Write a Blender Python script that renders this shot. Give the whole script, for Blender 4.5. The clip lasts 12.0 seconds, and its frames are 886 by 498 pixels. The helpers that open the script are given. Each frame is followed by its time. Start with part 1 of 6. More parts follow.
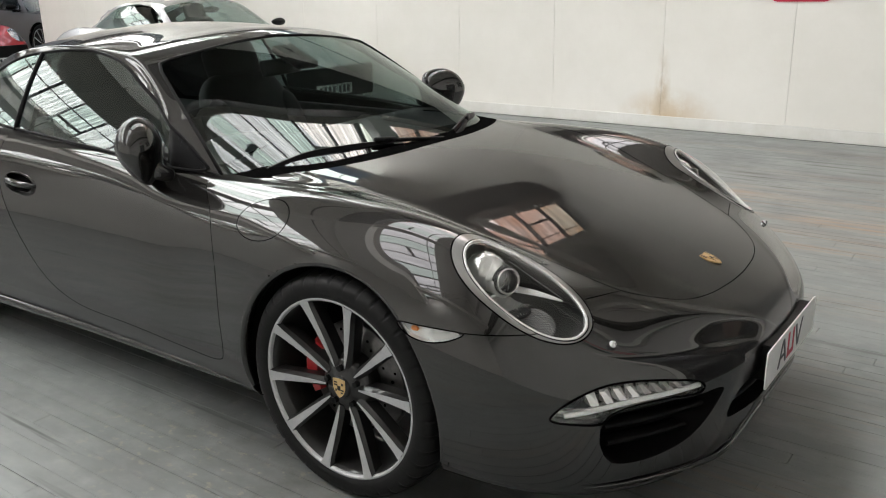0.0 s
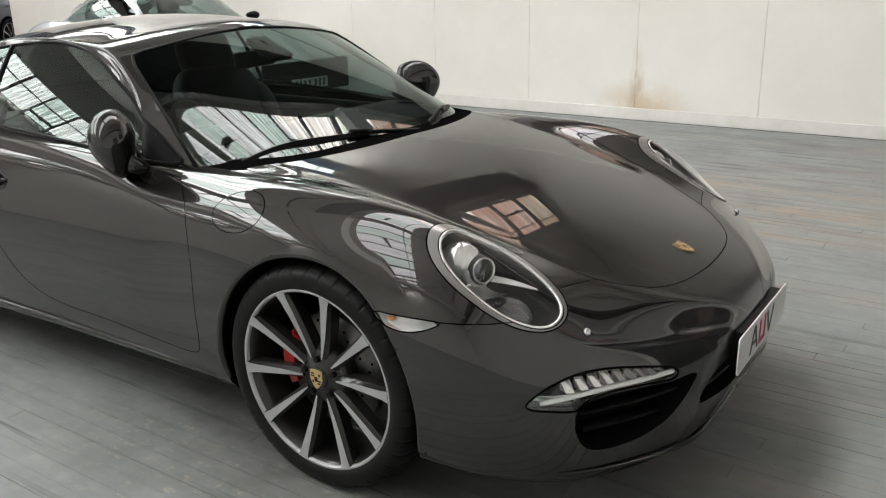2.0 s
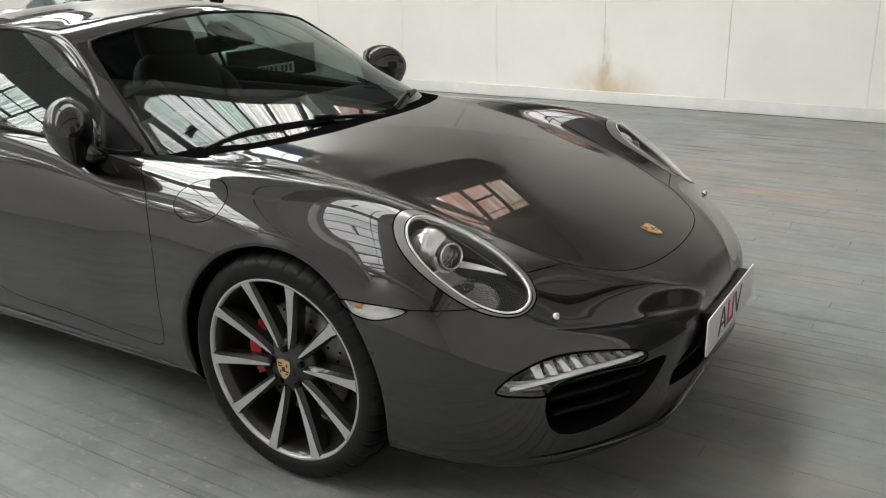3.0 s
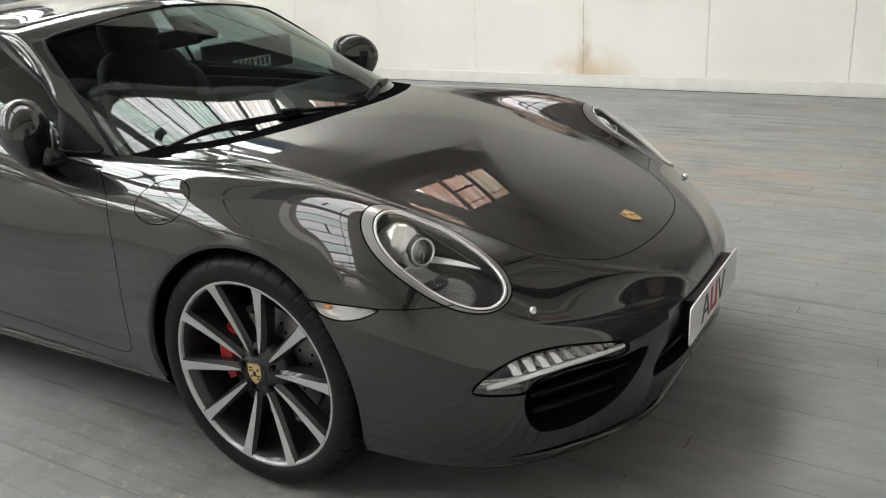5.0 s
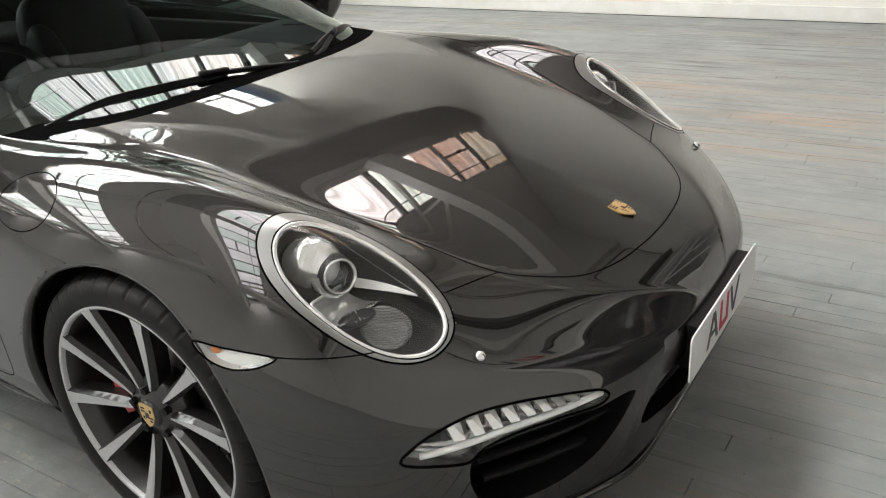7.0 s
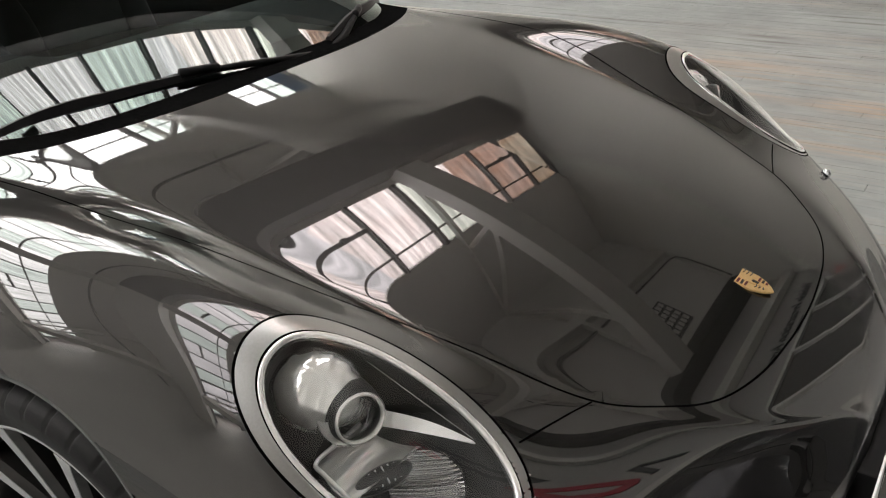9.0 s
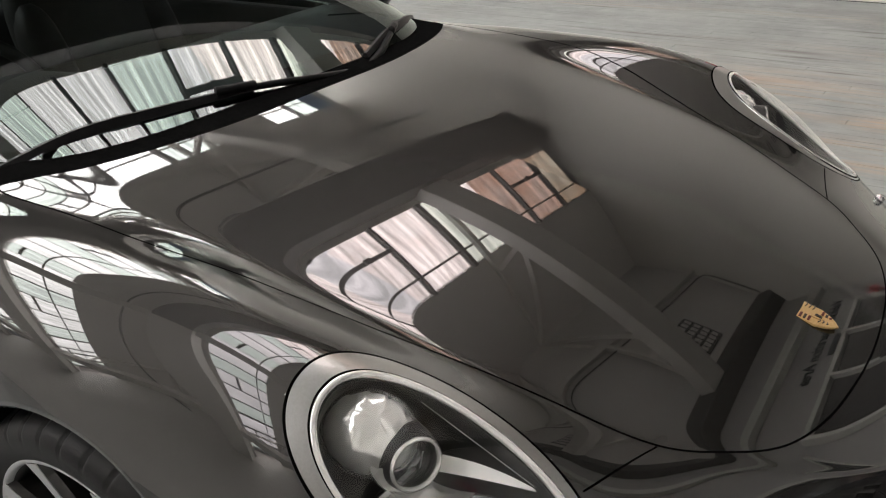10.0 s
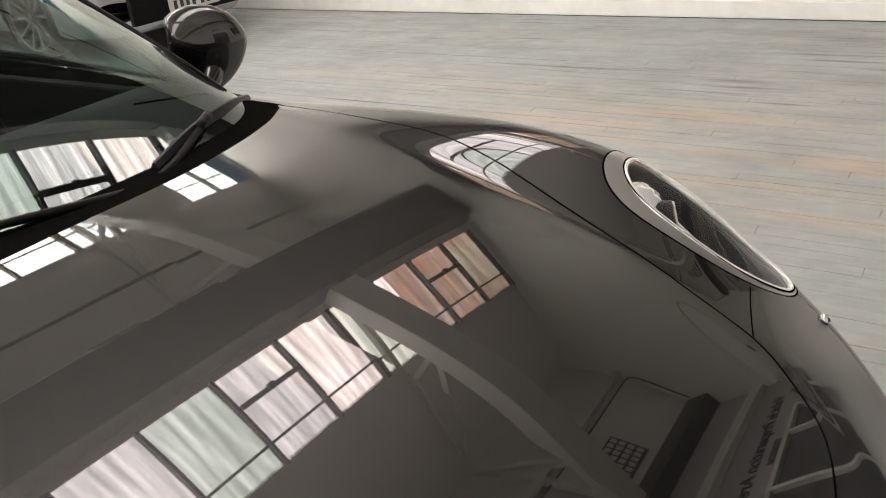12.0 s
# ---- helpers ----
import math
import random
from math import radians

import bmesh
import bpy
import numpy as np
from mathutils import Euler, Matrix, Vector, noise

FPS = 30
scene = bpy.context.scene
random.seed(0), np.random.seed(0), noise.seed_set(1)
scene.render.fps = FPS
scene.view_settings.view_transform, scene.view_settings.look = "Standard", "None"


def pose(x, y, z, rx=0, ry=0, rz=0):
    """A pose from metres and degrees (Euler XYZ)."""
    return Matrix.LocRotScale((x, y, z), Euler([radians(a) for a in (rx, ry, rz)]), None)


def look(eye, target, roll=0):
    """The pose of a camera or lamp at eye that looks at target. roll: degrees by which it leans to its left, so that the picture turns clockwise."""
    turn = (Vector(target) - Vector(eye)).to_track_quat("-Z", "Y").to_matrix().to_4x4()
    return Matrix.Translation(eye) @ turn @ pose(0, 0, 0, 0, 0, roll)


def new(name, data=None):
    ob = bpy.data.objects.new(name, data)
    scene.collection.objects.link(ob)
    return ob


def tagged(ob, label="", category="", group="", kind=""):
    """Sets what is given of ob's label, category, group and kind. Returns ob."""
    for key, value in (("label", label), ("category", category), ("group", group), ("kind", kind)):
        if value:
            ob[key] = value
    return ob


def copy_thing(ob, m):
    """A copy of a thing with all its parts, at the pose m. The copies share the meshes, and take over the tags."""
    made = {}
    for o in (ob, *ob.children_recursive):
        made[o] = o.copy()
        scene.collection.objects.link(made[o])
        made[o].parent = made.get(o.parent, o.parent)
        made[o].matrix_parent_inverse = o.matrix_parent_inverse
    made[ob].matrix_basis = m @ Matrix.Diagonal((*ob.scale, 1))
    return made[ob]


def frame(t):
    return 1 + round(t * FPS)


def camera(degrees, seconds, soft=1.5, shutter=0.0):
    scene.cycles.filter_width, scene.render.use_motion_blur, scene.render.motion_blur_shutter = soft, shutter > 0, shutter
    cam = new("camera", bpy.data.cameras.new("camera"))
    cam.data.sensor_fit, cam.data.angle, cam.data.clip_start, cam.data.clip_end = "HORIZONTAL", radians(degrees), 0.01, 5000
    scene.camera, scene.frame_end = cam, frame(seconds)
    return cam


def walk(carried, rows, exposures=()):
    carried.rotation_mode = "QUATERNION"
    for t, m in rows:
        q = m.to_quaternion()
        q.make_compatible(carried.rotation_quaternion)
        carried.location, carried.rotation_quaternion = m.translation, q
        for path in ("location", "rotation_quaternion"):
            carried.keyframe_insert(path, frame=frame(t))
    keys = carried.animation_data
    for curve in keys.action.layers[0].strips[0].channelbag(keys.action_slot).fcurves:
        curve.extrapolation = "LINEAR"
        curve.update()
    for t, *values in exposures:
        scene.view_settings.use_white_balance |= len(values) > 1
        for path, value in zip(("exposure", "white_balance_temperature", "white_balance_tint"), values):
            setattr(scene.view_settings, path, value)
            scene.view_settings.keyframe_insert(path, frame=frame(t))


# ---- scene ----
cam = camera(54.8, 12.0, 1.1)
PATH = [
    (0, (1.508, -2.436, 1.426), (0.392, -0.89, 0.822), -1.1),
    (0.5, (1.5, -2.449, 1.427), (0.394, -0.893, 0.83), -0.8),
    (1, (1.497, -2.459, 1.427), (0.39, -0.905, 0.828), -0.6),
    (1.5, (1.509, -2.453, 1.424), (0.411, -0.894, 0.821), -0.8),
    (2, (1.52, -2.444, 1.419), (0.449, -0.872, 0.801), -1.1),
    (2.5, (1.521, -2.426, 1.414), (0.484, -0.837, 0.78), -1.3),
    (3, (1.517, -2.416, 1.41), (0.506, -0.818, 0.76), -1.4),
    (5, (1.513, -2.324, 1.398), (0.527, -0.721, 0.721), -3.1),
    (5.5, (1.533, -2.211, 1.388), (0.541, -0.626, 0.679), -3.2),
    (6, (1.546, -2.107, 1.398), (0.539, -0.551, 0.646), -3.6),
    (6.5, (1.491, -1.956, 1.397), (0.477, -0.43, 0.595), -4.2),
    (6.7, (1.456, -1.883, 1.398), (0.451, -0.363, 0.574), -4.2),
    (8.3, (1.201, -1.384, 1.376), (0.141, 0.051, 0.472), -3.4),
    (8.5, (1.153, -1.357, 1.37), (0.091, 0.067, 0.45), -3.8),
    (9, (1.029, -1.303, 1.362), (0.002, 0.138, 0.431), -3.6),
    (9.5, (0.982, -1.29, 1.374), (-0.042, 0.159, 0.451), -2.6),
    (10, (0.944, -1.283, 1.367), (-0.111, 0.152, 0.457), -3.4),
    (10.5, (0.903, -1.183, 1.366), (-0.2, 0.227, 0.475), -4.6),
    (11, (0.874, -1.008, 1.373), (-0.271, 0.375, 0.49), -5.1),
    (11.5, (0.869, -0.845, 1.364), (-0.25, 0.562, 0.486), -5.8),
    (12, (0.884, -0.71, 1.355), (-0.13, 0.778, 0.486), -6.0),
]
walk(cam, [(t, look(eye, target, roll)) for t, eye, target, roll in PATH], [(0, 0.33, 6550, 10), (3, 0.36, 6550, 10), (5, 0.45, 6550, 10), (6.7, 0.76, 6600, 10), (8.3, 0.51, 6700, 12), (9.5, 0.38, 6750, 13), (10.5, 0.36, 6750, 14), (11.5, 0.48, 6900, 15), (12, 0.63, 7000, 15)])


# ---- light ----
world = bpy.data.worlds.new("world")
scene.world = world
world.use_nodes = True
wn = world.node_tree.nodes
sky = wn.new("ShaderNodeTexSky")
sky.sky_type, sky.sun_disc = "NISHITA", False
sky.sun_elevation, sky.sun_rotation = radians(68), radians(310)
world.node_tree.links.new(sky.outputs["Color"], wn["Background"].inputs["Color"])
wn["Background"].inputs["Strength"].default_value = 0.1
sun = new("sun", bpy.data.lights.new("sun", "SUN"))
sun.data.energy, sun.data.angle, sun.data.color = 0.8, radians(75), (1.0, 0.97, 0.92)
sun.matrix_world = look((0, 0, 20), (6, -5, 0))
scene.view_settings.exposure = 0.0
SKY_COLOUR, SKY_RADIANCE = (1.0, 0.992, 0.985), 12.2  # daylight over the rooflights


# ---- materials ----
def material(name, colour, rough=0.5, metal=0.0, coat=0.0, second=None, scale=8.0, bump=0.0, bump_scale=200.0, stretch=(1, 1, 1), rough_var=0.0, spec=0.5):
    """A principled surface, mottled between two colours, with fine relief and uneven gloss."""
    m = bpy.data.materials.new(name)
    m.use_nodes = True
    n, l = m.node_tree.nodes, m.node_tree.links
    p = n["Principled BSDF"]
    p.inputs["Base Color"].default_value = (*colour, 1)
    p.inputs["Roughness"].default_value, p.inputs["Metallic"].default_value = rough, metal
    p.inputs["Coat Weight"].default_value, p.inputs["Coat Roughness"].default_value = coat, 0.02
    p.inputs["Specular IOR Level"].default_value = spec
    tc, mp = n.new("ShaderNodeTexCoord"), n.new("ShaderNodeMapping")
    mp.inputs["Scale"].default_value = stretch
    l.new(tc.outputs["Object"], mp.inputs["Vector"])
    if second or rough_var:
        t = n.new("ShaderNodeTexNoise")
        t.inputs["Scale"].default_value, t.inputs["Detail"].default_value, t.inputs["Roughness"].default_value = scale, 6, 0.65
        l.new(mp.outputs["Vector"], t.inputs["Vector"])
        if second:
            r = n.new("ShaderNodeValToRGB")
            r.color_ramp.elements[0].position, r.color_ramp.elements[1].position = 0.35, 0.68
            r.color_ramp.elements[0].color, r.color_ramp.elements[1].color = (*colour, 1), (*second, 1)
            l.new(t.outputs["Fac"], r.inputs["Fac"])
            l.new(r.outputs["Color"], p.inputs["Base Color"])
        if rough_var:
            a = n.new("ShaderNodeMapRange")
            a.inputs["To Min"].default_value, a.inputs["To Max"].default_value = rough - rough_var, rough + rough_var
            l.new(t.outputs["Fac"], a.inputs["Value"])
            l.new(a.outputs["Result"], p.inputs["Roughness"])
    if bump:
        t = n.new("ShaderNodeTexNoise")
        t.inputs["Scale"].default_value, t.inputs["Detail"].default_value = bump_scale, 3
        l.new(mp.outputs["Vector"], t.inputs["Vector"])
        b = n.new("ShaderNodeBump")
        b.inputs["Strength"].default_value, b.inputs["Distance"].default_value = bump, 0.002
        l.new(t.outputs["Fac"], b.inputs["Height"])
        l.new(b.outputs["Normal"], p.inputs["Normal"])
    return m


def glass(name, tint, face=0.085, sheen=(1, 1, 1)):
    """Thin glass: clear with a mirror gloss on its face."""
    m = bpy.data.materials.new(name)
    m.use_nodes = True
    n, l = m.node_tree.nodes, m.node_tree.links
    n.remove(n["Principled BSDF"])
    tr, gl, mx = n.new("ShaderNodeBsdfTransparent"), n.new("ShaderNodeBsdfGlossy"), n.new("ShaderNodeMixShader")
    tr.inputs["Color"].default_value = (*tint, 1)
    gl.inputs["Color"].default_value = (*sheen, 1)
    gl.inputs["Roughness"].default_value = 0.0
    lw, pw, ma = n.new("ShaderNodeLayerWeight"), n.new("ShaderNodeMath"), n.new("ShaderNodeMath")
    lw.inputs["Blend"].default_value = 0.5
    pw.operation, ma.operation = "POWER", "MULTIPLY_ADD"
    pw.inputs[1].default_value = 5.0
    ma.inputs[1].default_value, ma.inputs[2].default_value = 0.995 - face, face
    l.new(lw.outputs["Facing"], pw.inputs[0])
    l.new(pw.outputs["Value"], ma.inputs[0])
    l.new(ma.outputs["Value"], mx.inputs["Fac"])
    l.new(tr.outputs["BSDF"], mx.inputs[1])
    l.new(gl.outputs["BSDF"], mx.inputs[2])
    l.new(mx.outputs["Shader"], n["Material Output"].inputs["Surface"])
    return m


PAINT = material("car_paint", (0.0165, 0.0158, 0.0152), 0.40, 1.0, 1.0, (0.0225, 0.0216, 0.0208), 900)
PAINT.node_tree.nodes["Principled BSDF"].inputs["Coat IOR"].default_value = 1.79
PAINT.node_tree.nodes["Principled BSDF"].inputs["Specular Tint"].default_value = (0.45, 0.45, 0.45, 1)
GLASS = glass("tinted_glass", (0.42, 0.51, 0.495), 0.105, (0.93, 1.0, 0.965))
GLASS_SIDE = glass("dark_tinted_glass", (0.46, 0.54, 0.52), 0.085, (0.93, 1.0, 0.975))
CLEAR = glass("clear_lens", (0.98, 0.985, 0.985), 0.062)
BLACK = material("black_plastic", (0.006, 0.006, 0.0065), 0.4, second=(0.009, 0.009, 0.009), scale=60, bump=0.15, bump_scale=900, spec=0.08)
SCUTTLE_BLACK = material("scuttle_black", (0.003, 0.003, 0.003), 0.5, second=(0.005, 0.005, 0.005), scale=90, bump=0.2, bump_scale=700, spec=0.0)
GAP = material("shut_line", (0.0012, 0.0012, 0.0012), 0.9, spec=0.0)
RUBBER = material("tyre_rubber", (0.0055, 0.0055, 0.0058), 0.5, second=(0.010, 0.0098, 0.0095), scale=25, bump=0.2, bump_scale=500, spec=0.18)
CHROME = material("chrome", (0.85, 0.86, 0.87), 0.06, 1.0)
CHROME_S = material("satin_reflector", (0.75, 0.76, 0.77), 0.16, 1.0, rough_var=0.06, scale=60)
MACHINED = material("machined_alloy", (0.43, 0.435, 0.44), 0.34, 0.55, second=(0.49, 0.495, 0.50), scale=120, bump=0.05, bump_scale=700)
SPOKE = material("spoke_grey", (0.014, 0.0137, 0.0133), 0.3, 0.2, 0.7, (0.02, 0.0195, 0.019), 40, spec=0.3)
STEEL = material("brake_steel", (0.13, 0.13, 0.13), 0.38, 0.9, second=(0.19, 0.185, 0.18), scale=50)
RED = material("calliper_red", (0.34, 0.010, 0.013), 0.35, 0, 0.4, (0.36, 0.01, 0.012), 30)
GOLD = material("badge_gold", (0.80, 0.58, 0.30), 0.3, 0.8, second=(0.66, 0.44, 0.19), scale=300)
GOLD_DARK = material("badge_black", (0.02, 0.015, 0.01), 0.35, 0.2)
GOLD_RED = material("badge_red", (0.10, 0.008, 0.008), 0.3, 0.2)
BEZEL = material("lamp_bezel", (0.27, 0.268, 0.263), 0.3, 0.9, 0.9, (0.30, 0.298, 0.293), 300)
LAMPBLACK = material("lamp_black", (0.006, 0.006, 0.0065), 0.33, 0, 0.0, spec=0.35)
WHITE_PLASTIC = material("white_plastic", (0.92, 0.92, 0.90), 0.25, second=(0.88, 0.88, 0.86), scale=90)
SILVER_P = material("silver_plastic", (0.5, 0.51, 0.52), 0.28, 0.7, second=(0.42, 0.43, 0.44), scale=70)
LAMP_SILVER = material("lamp_silver", (0.46, 0.46, 0.455), 0.14, 0.92, second=(0.52, 0.52, 0.515), scale=80)
LAMP_PALE = material("lamp_pale", (0.72, 0.73, 0.715), 0.2, 0.25, second=(0.74, 0.75, 0.73), scale=80)
LAMP_CHROME = material("lamp_chrome", (0.97, 0.965, 0.945), 0.06, 0.72, second=(0.88, 0.88, 0.865), scale=90)
LAMP_GREY = material("lamp_grey", (0.46, 0.462, 0.465), 0.22, 0.85, second=(0.54, 0.542, 0.545), scale=90)
AMBER = material("amber_bulb", (0.55, 0.16, 0.03), 0.2, second=(0.6, 0.2, 0.04), scale=80)
CLEAR_LENS = glass("lamp_glass", (0.92, 0.94, 0.95))
MIRROR = material("mirror", (0.9, 0.91, 0.91), 0.01, 1.0)
LINER = material("liner_felt", (0.006, 0.006, 0.006), 0.9, spec=0.1)
LEATHER = material("black_leather", (0.010, 0.010, 0.011), 0.5, second=(0.015, 0.015, 0.016), scale=30, bump=0.3, bump_scale=450, spec=0.2)
PLATE = material("plate_white", (0.78, 0.78, 0.76), 0.3, second=(0.74, 0.74, 0.72), scale=20)
DARKPRINT = material("dark_print", (0.03, 0.035, 0.04), 0.5)
REDPRINT = material("red_print", (0.5, 0.02, 0.05), 0.5)
WALLW = material("white_wall", (0.74, 0.725, 0.675), 0.6, second=(0.8, 0.785, 0.735), scale=1.2, bump=0.2, bump_scale=60)
WALLG = material("grey_wall", (0.42, 0.415, 0.40), 0.65, second=(0.48, 0.475, 0.455), scale=0.9, bump=0.3, bump_scale=40)
WALLD = material("pale_wall", (0.56, 0.55, 0.525), 0.7, second=(0.63, 0.62, 0.59), scale=0.9, bump=0.3, bump_scale=40)
SKIRT = material("white_gloss", (0.76, 0.755, 0.72), 0.4, second=(0.68, 0.67, 0.62), scale=5, bump=0.15, bump_scale=80)
ROOFM = material("roof_boards", (0.63, 0.61, 0.58), 0.7, second=(0.70, 0.68, 0.65), scale=2, stretch=(1, 0.2, 1))
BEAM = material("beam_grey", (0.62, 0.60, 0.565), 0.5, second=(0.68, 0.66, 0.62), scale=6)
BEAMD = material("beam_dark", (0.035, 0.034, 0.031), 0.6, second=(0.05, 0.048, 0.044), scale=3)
BARM = material("glazing_bar", (0.05, 0.048, 0.045), 0.5, second=(0.08, 0.07, 0.06), scale=20)
BRICK_GLOW = material("orange_brick_glow", (0.56, 0.33, 0.23), 0.8, second=(0.74, 0.60, 0.52), scale=1.4)
# daylight on the brick is put in as emission of its own colour
_p = BRICK_GLOW.node_tree.nodes["Principled BSDF"]
BRICK_GLOW.node_tree.links.new(_p.inputs["Base Color"].links[0].from_socket, _p.inputs["Emission Color"])
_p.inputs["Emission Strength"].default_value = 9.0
DARKPANE = material("dark_pane", (0.03, 0.03, 0.032), 0.1, 0, 0.5)
SILVER_PAINT = material("silver_paint", (0.55, 0.56, 0.57), 0.3, 0.7, 1.0, (0.58, 0.59, 0.6), 500)
BLACK_PAINT = material("black_paint", (0.012, 0.012, 0.013), 0.3, 0.0, 1.0, (0.016, 0.016, 0.017), 300)
RED_PAINT = material("red_paint", (0.32, 0.015, 0.02), 0.3, 0.2, 1.0, (0.36, 0.018, 0.024), 300)
GREY_PAINT = material("grey_paint", (0.25, 0.24, 0.24), 0.3, 0.7, 1.0, (0.28, 0.27, 0.27), 400)


def pane_material(name, a, b):
    """Weathered wired glass: clear, with pale streaks down the slope."""
    m = bpy.data.materials.new(name)
    m.use_nodes = True
    n, l = m.node_tree.nodes, m.node_tree.links
    n.remove(n["Principled BSDF"])
    tc, mp, t, r, tr = n.new("ShaderNodeTexCoord"), n.new("ShaderNodeMapping"), n.new("ShaderNodeTexNoise"), n.new("ShaderNodeValToRGB"), n.new("ShaderNodeBsdfTransparent")
    mp.inputs["Scale"].default_value = (0.8, 14, 1)
    t.inputs["Scale"].default_value, t.inputs["Detail"].default_value = 1.2, 5
    r.color_ramp.elements[0].position, r.color_ramp.elements[1].position = 0.35, 0.65
    r.color_ramp.elements[0].color, r.color_ramp.elements[1].color = (*a, 1), (*b, 1)
    l.new(tc.outputs["Object"], mp.inputs["Vector"])
    l.new(mp.outputs["Vector"], t.inputs["Vector"])
    l.new(t.outputs["Fac"], r.inputs["Fac"])
    l.new(r.outputs["Color"], tr.inputs["Color"])
    l.new(tr.outputs["BSDF"], n["Material Output"].inputs["Surface"])
    return m


PANE = pane_material("wired_glass", (0.54, 0.55, 0.54), (0.76, 0.76, 0.76))
PANE_OLD = pane_material("wired_glass_old", (0.44, 0.475, 0.46), (0.67, 0.70, 0.68))
# first bay's tints are darkened to dim the sky reflected in the car
PANE_DULL = pane_material("wired_glass_dim", (0.40, 0.40, 0.405), (0.62, 0.61, 0.62))
PANE_GREEN = pane_material("wired_glass_dim_green", (0.35, 0.38, 0.37), (0.55, 0.58, 0.565))


def mixer(n, l, fac, a, b, blend="MIX"):
    x = n.new("ShaderNodeMix")
    x.data_type, x.blend_type = "RGBA", blend
    for s, v in ((x.inputs["Factor"], fac), (x.inputs["A"], a), (x.inputs["B"], b)):
        if isinstance(v, (int, float)):
            s.default_value = v
        elif isinstance(v, tuple):
            s.default_value = (*v, 1)
        else:
            l.new(v, s)
    return x.outputs["Result"]


def noise_at(n, l, vec, scale, detail, stretch, lo, hi, offset=(0, 0, 0)):
    mp, t, r = n.new("ShaderNodeMapping"), n.new("ShaderNodeTexNoise"), n.new("ShaderNodeMapRange")
    mp.inputs["Scale"].default_value, mp.inputs["Location"].default_value = stretch, offset
    t.inputs["Scale"].default_value, t.inputs["Detail"].default_value, t.inputs["Roughness"].default_value = scale, detail, 0.6
    r.inputs["From Min"].default_value, r.inputs["From Max"].default_value = lo, hi
    l.new(vec, mp.inputs["Vector"])
    l.new(mp.outputs["Vector"], t.inputs["Vector"])
    l.new(t.outputs["Fac"], r.inputs["Value"])
    return r.outputs["Result"]


def joined(n, l, a, b, op):
    m = n.new("ShaderNodeMath")
    m.operation = op
    l.new(a, m.inputs[0])
    l.new(b, m.inputs[1])
    return m.outputs["Value"]


def patch(n, l, pos, cx, cy, rx, ry, edge):
    """1 inside an oval on the floor, falling to 0 at its rim."""
    mp, ln, ra = n.new("ShaderNodeMapping"), n.new("ShaderNodeVectorMath"), n.new("ShaderNodeMapRange")
    mp.inputs["Location"].default_value, mp.inputs["Scale"].default_value = (-cx / rx, -cy / ry, 0), (1 / rx, 1 / ry, 0)
    ln.operation = "LENGTH"
    l.new(pos, mp.inputs["Vector"])
    l.new(mp.outputs["Vector"], ln.inputs[0])
    ra.inputs["From Min"].default_value, ra.inputs["From Max"].default_value = 1.0 - edge, 1.0
    ra.inputs["To Min"].default_value, ra.inputs["To Max"].default_value = 1.0, 0.0
    l.new(ln.outputs["Value"], ra.inputs["Value"])
    return ra.outputs["Result"]


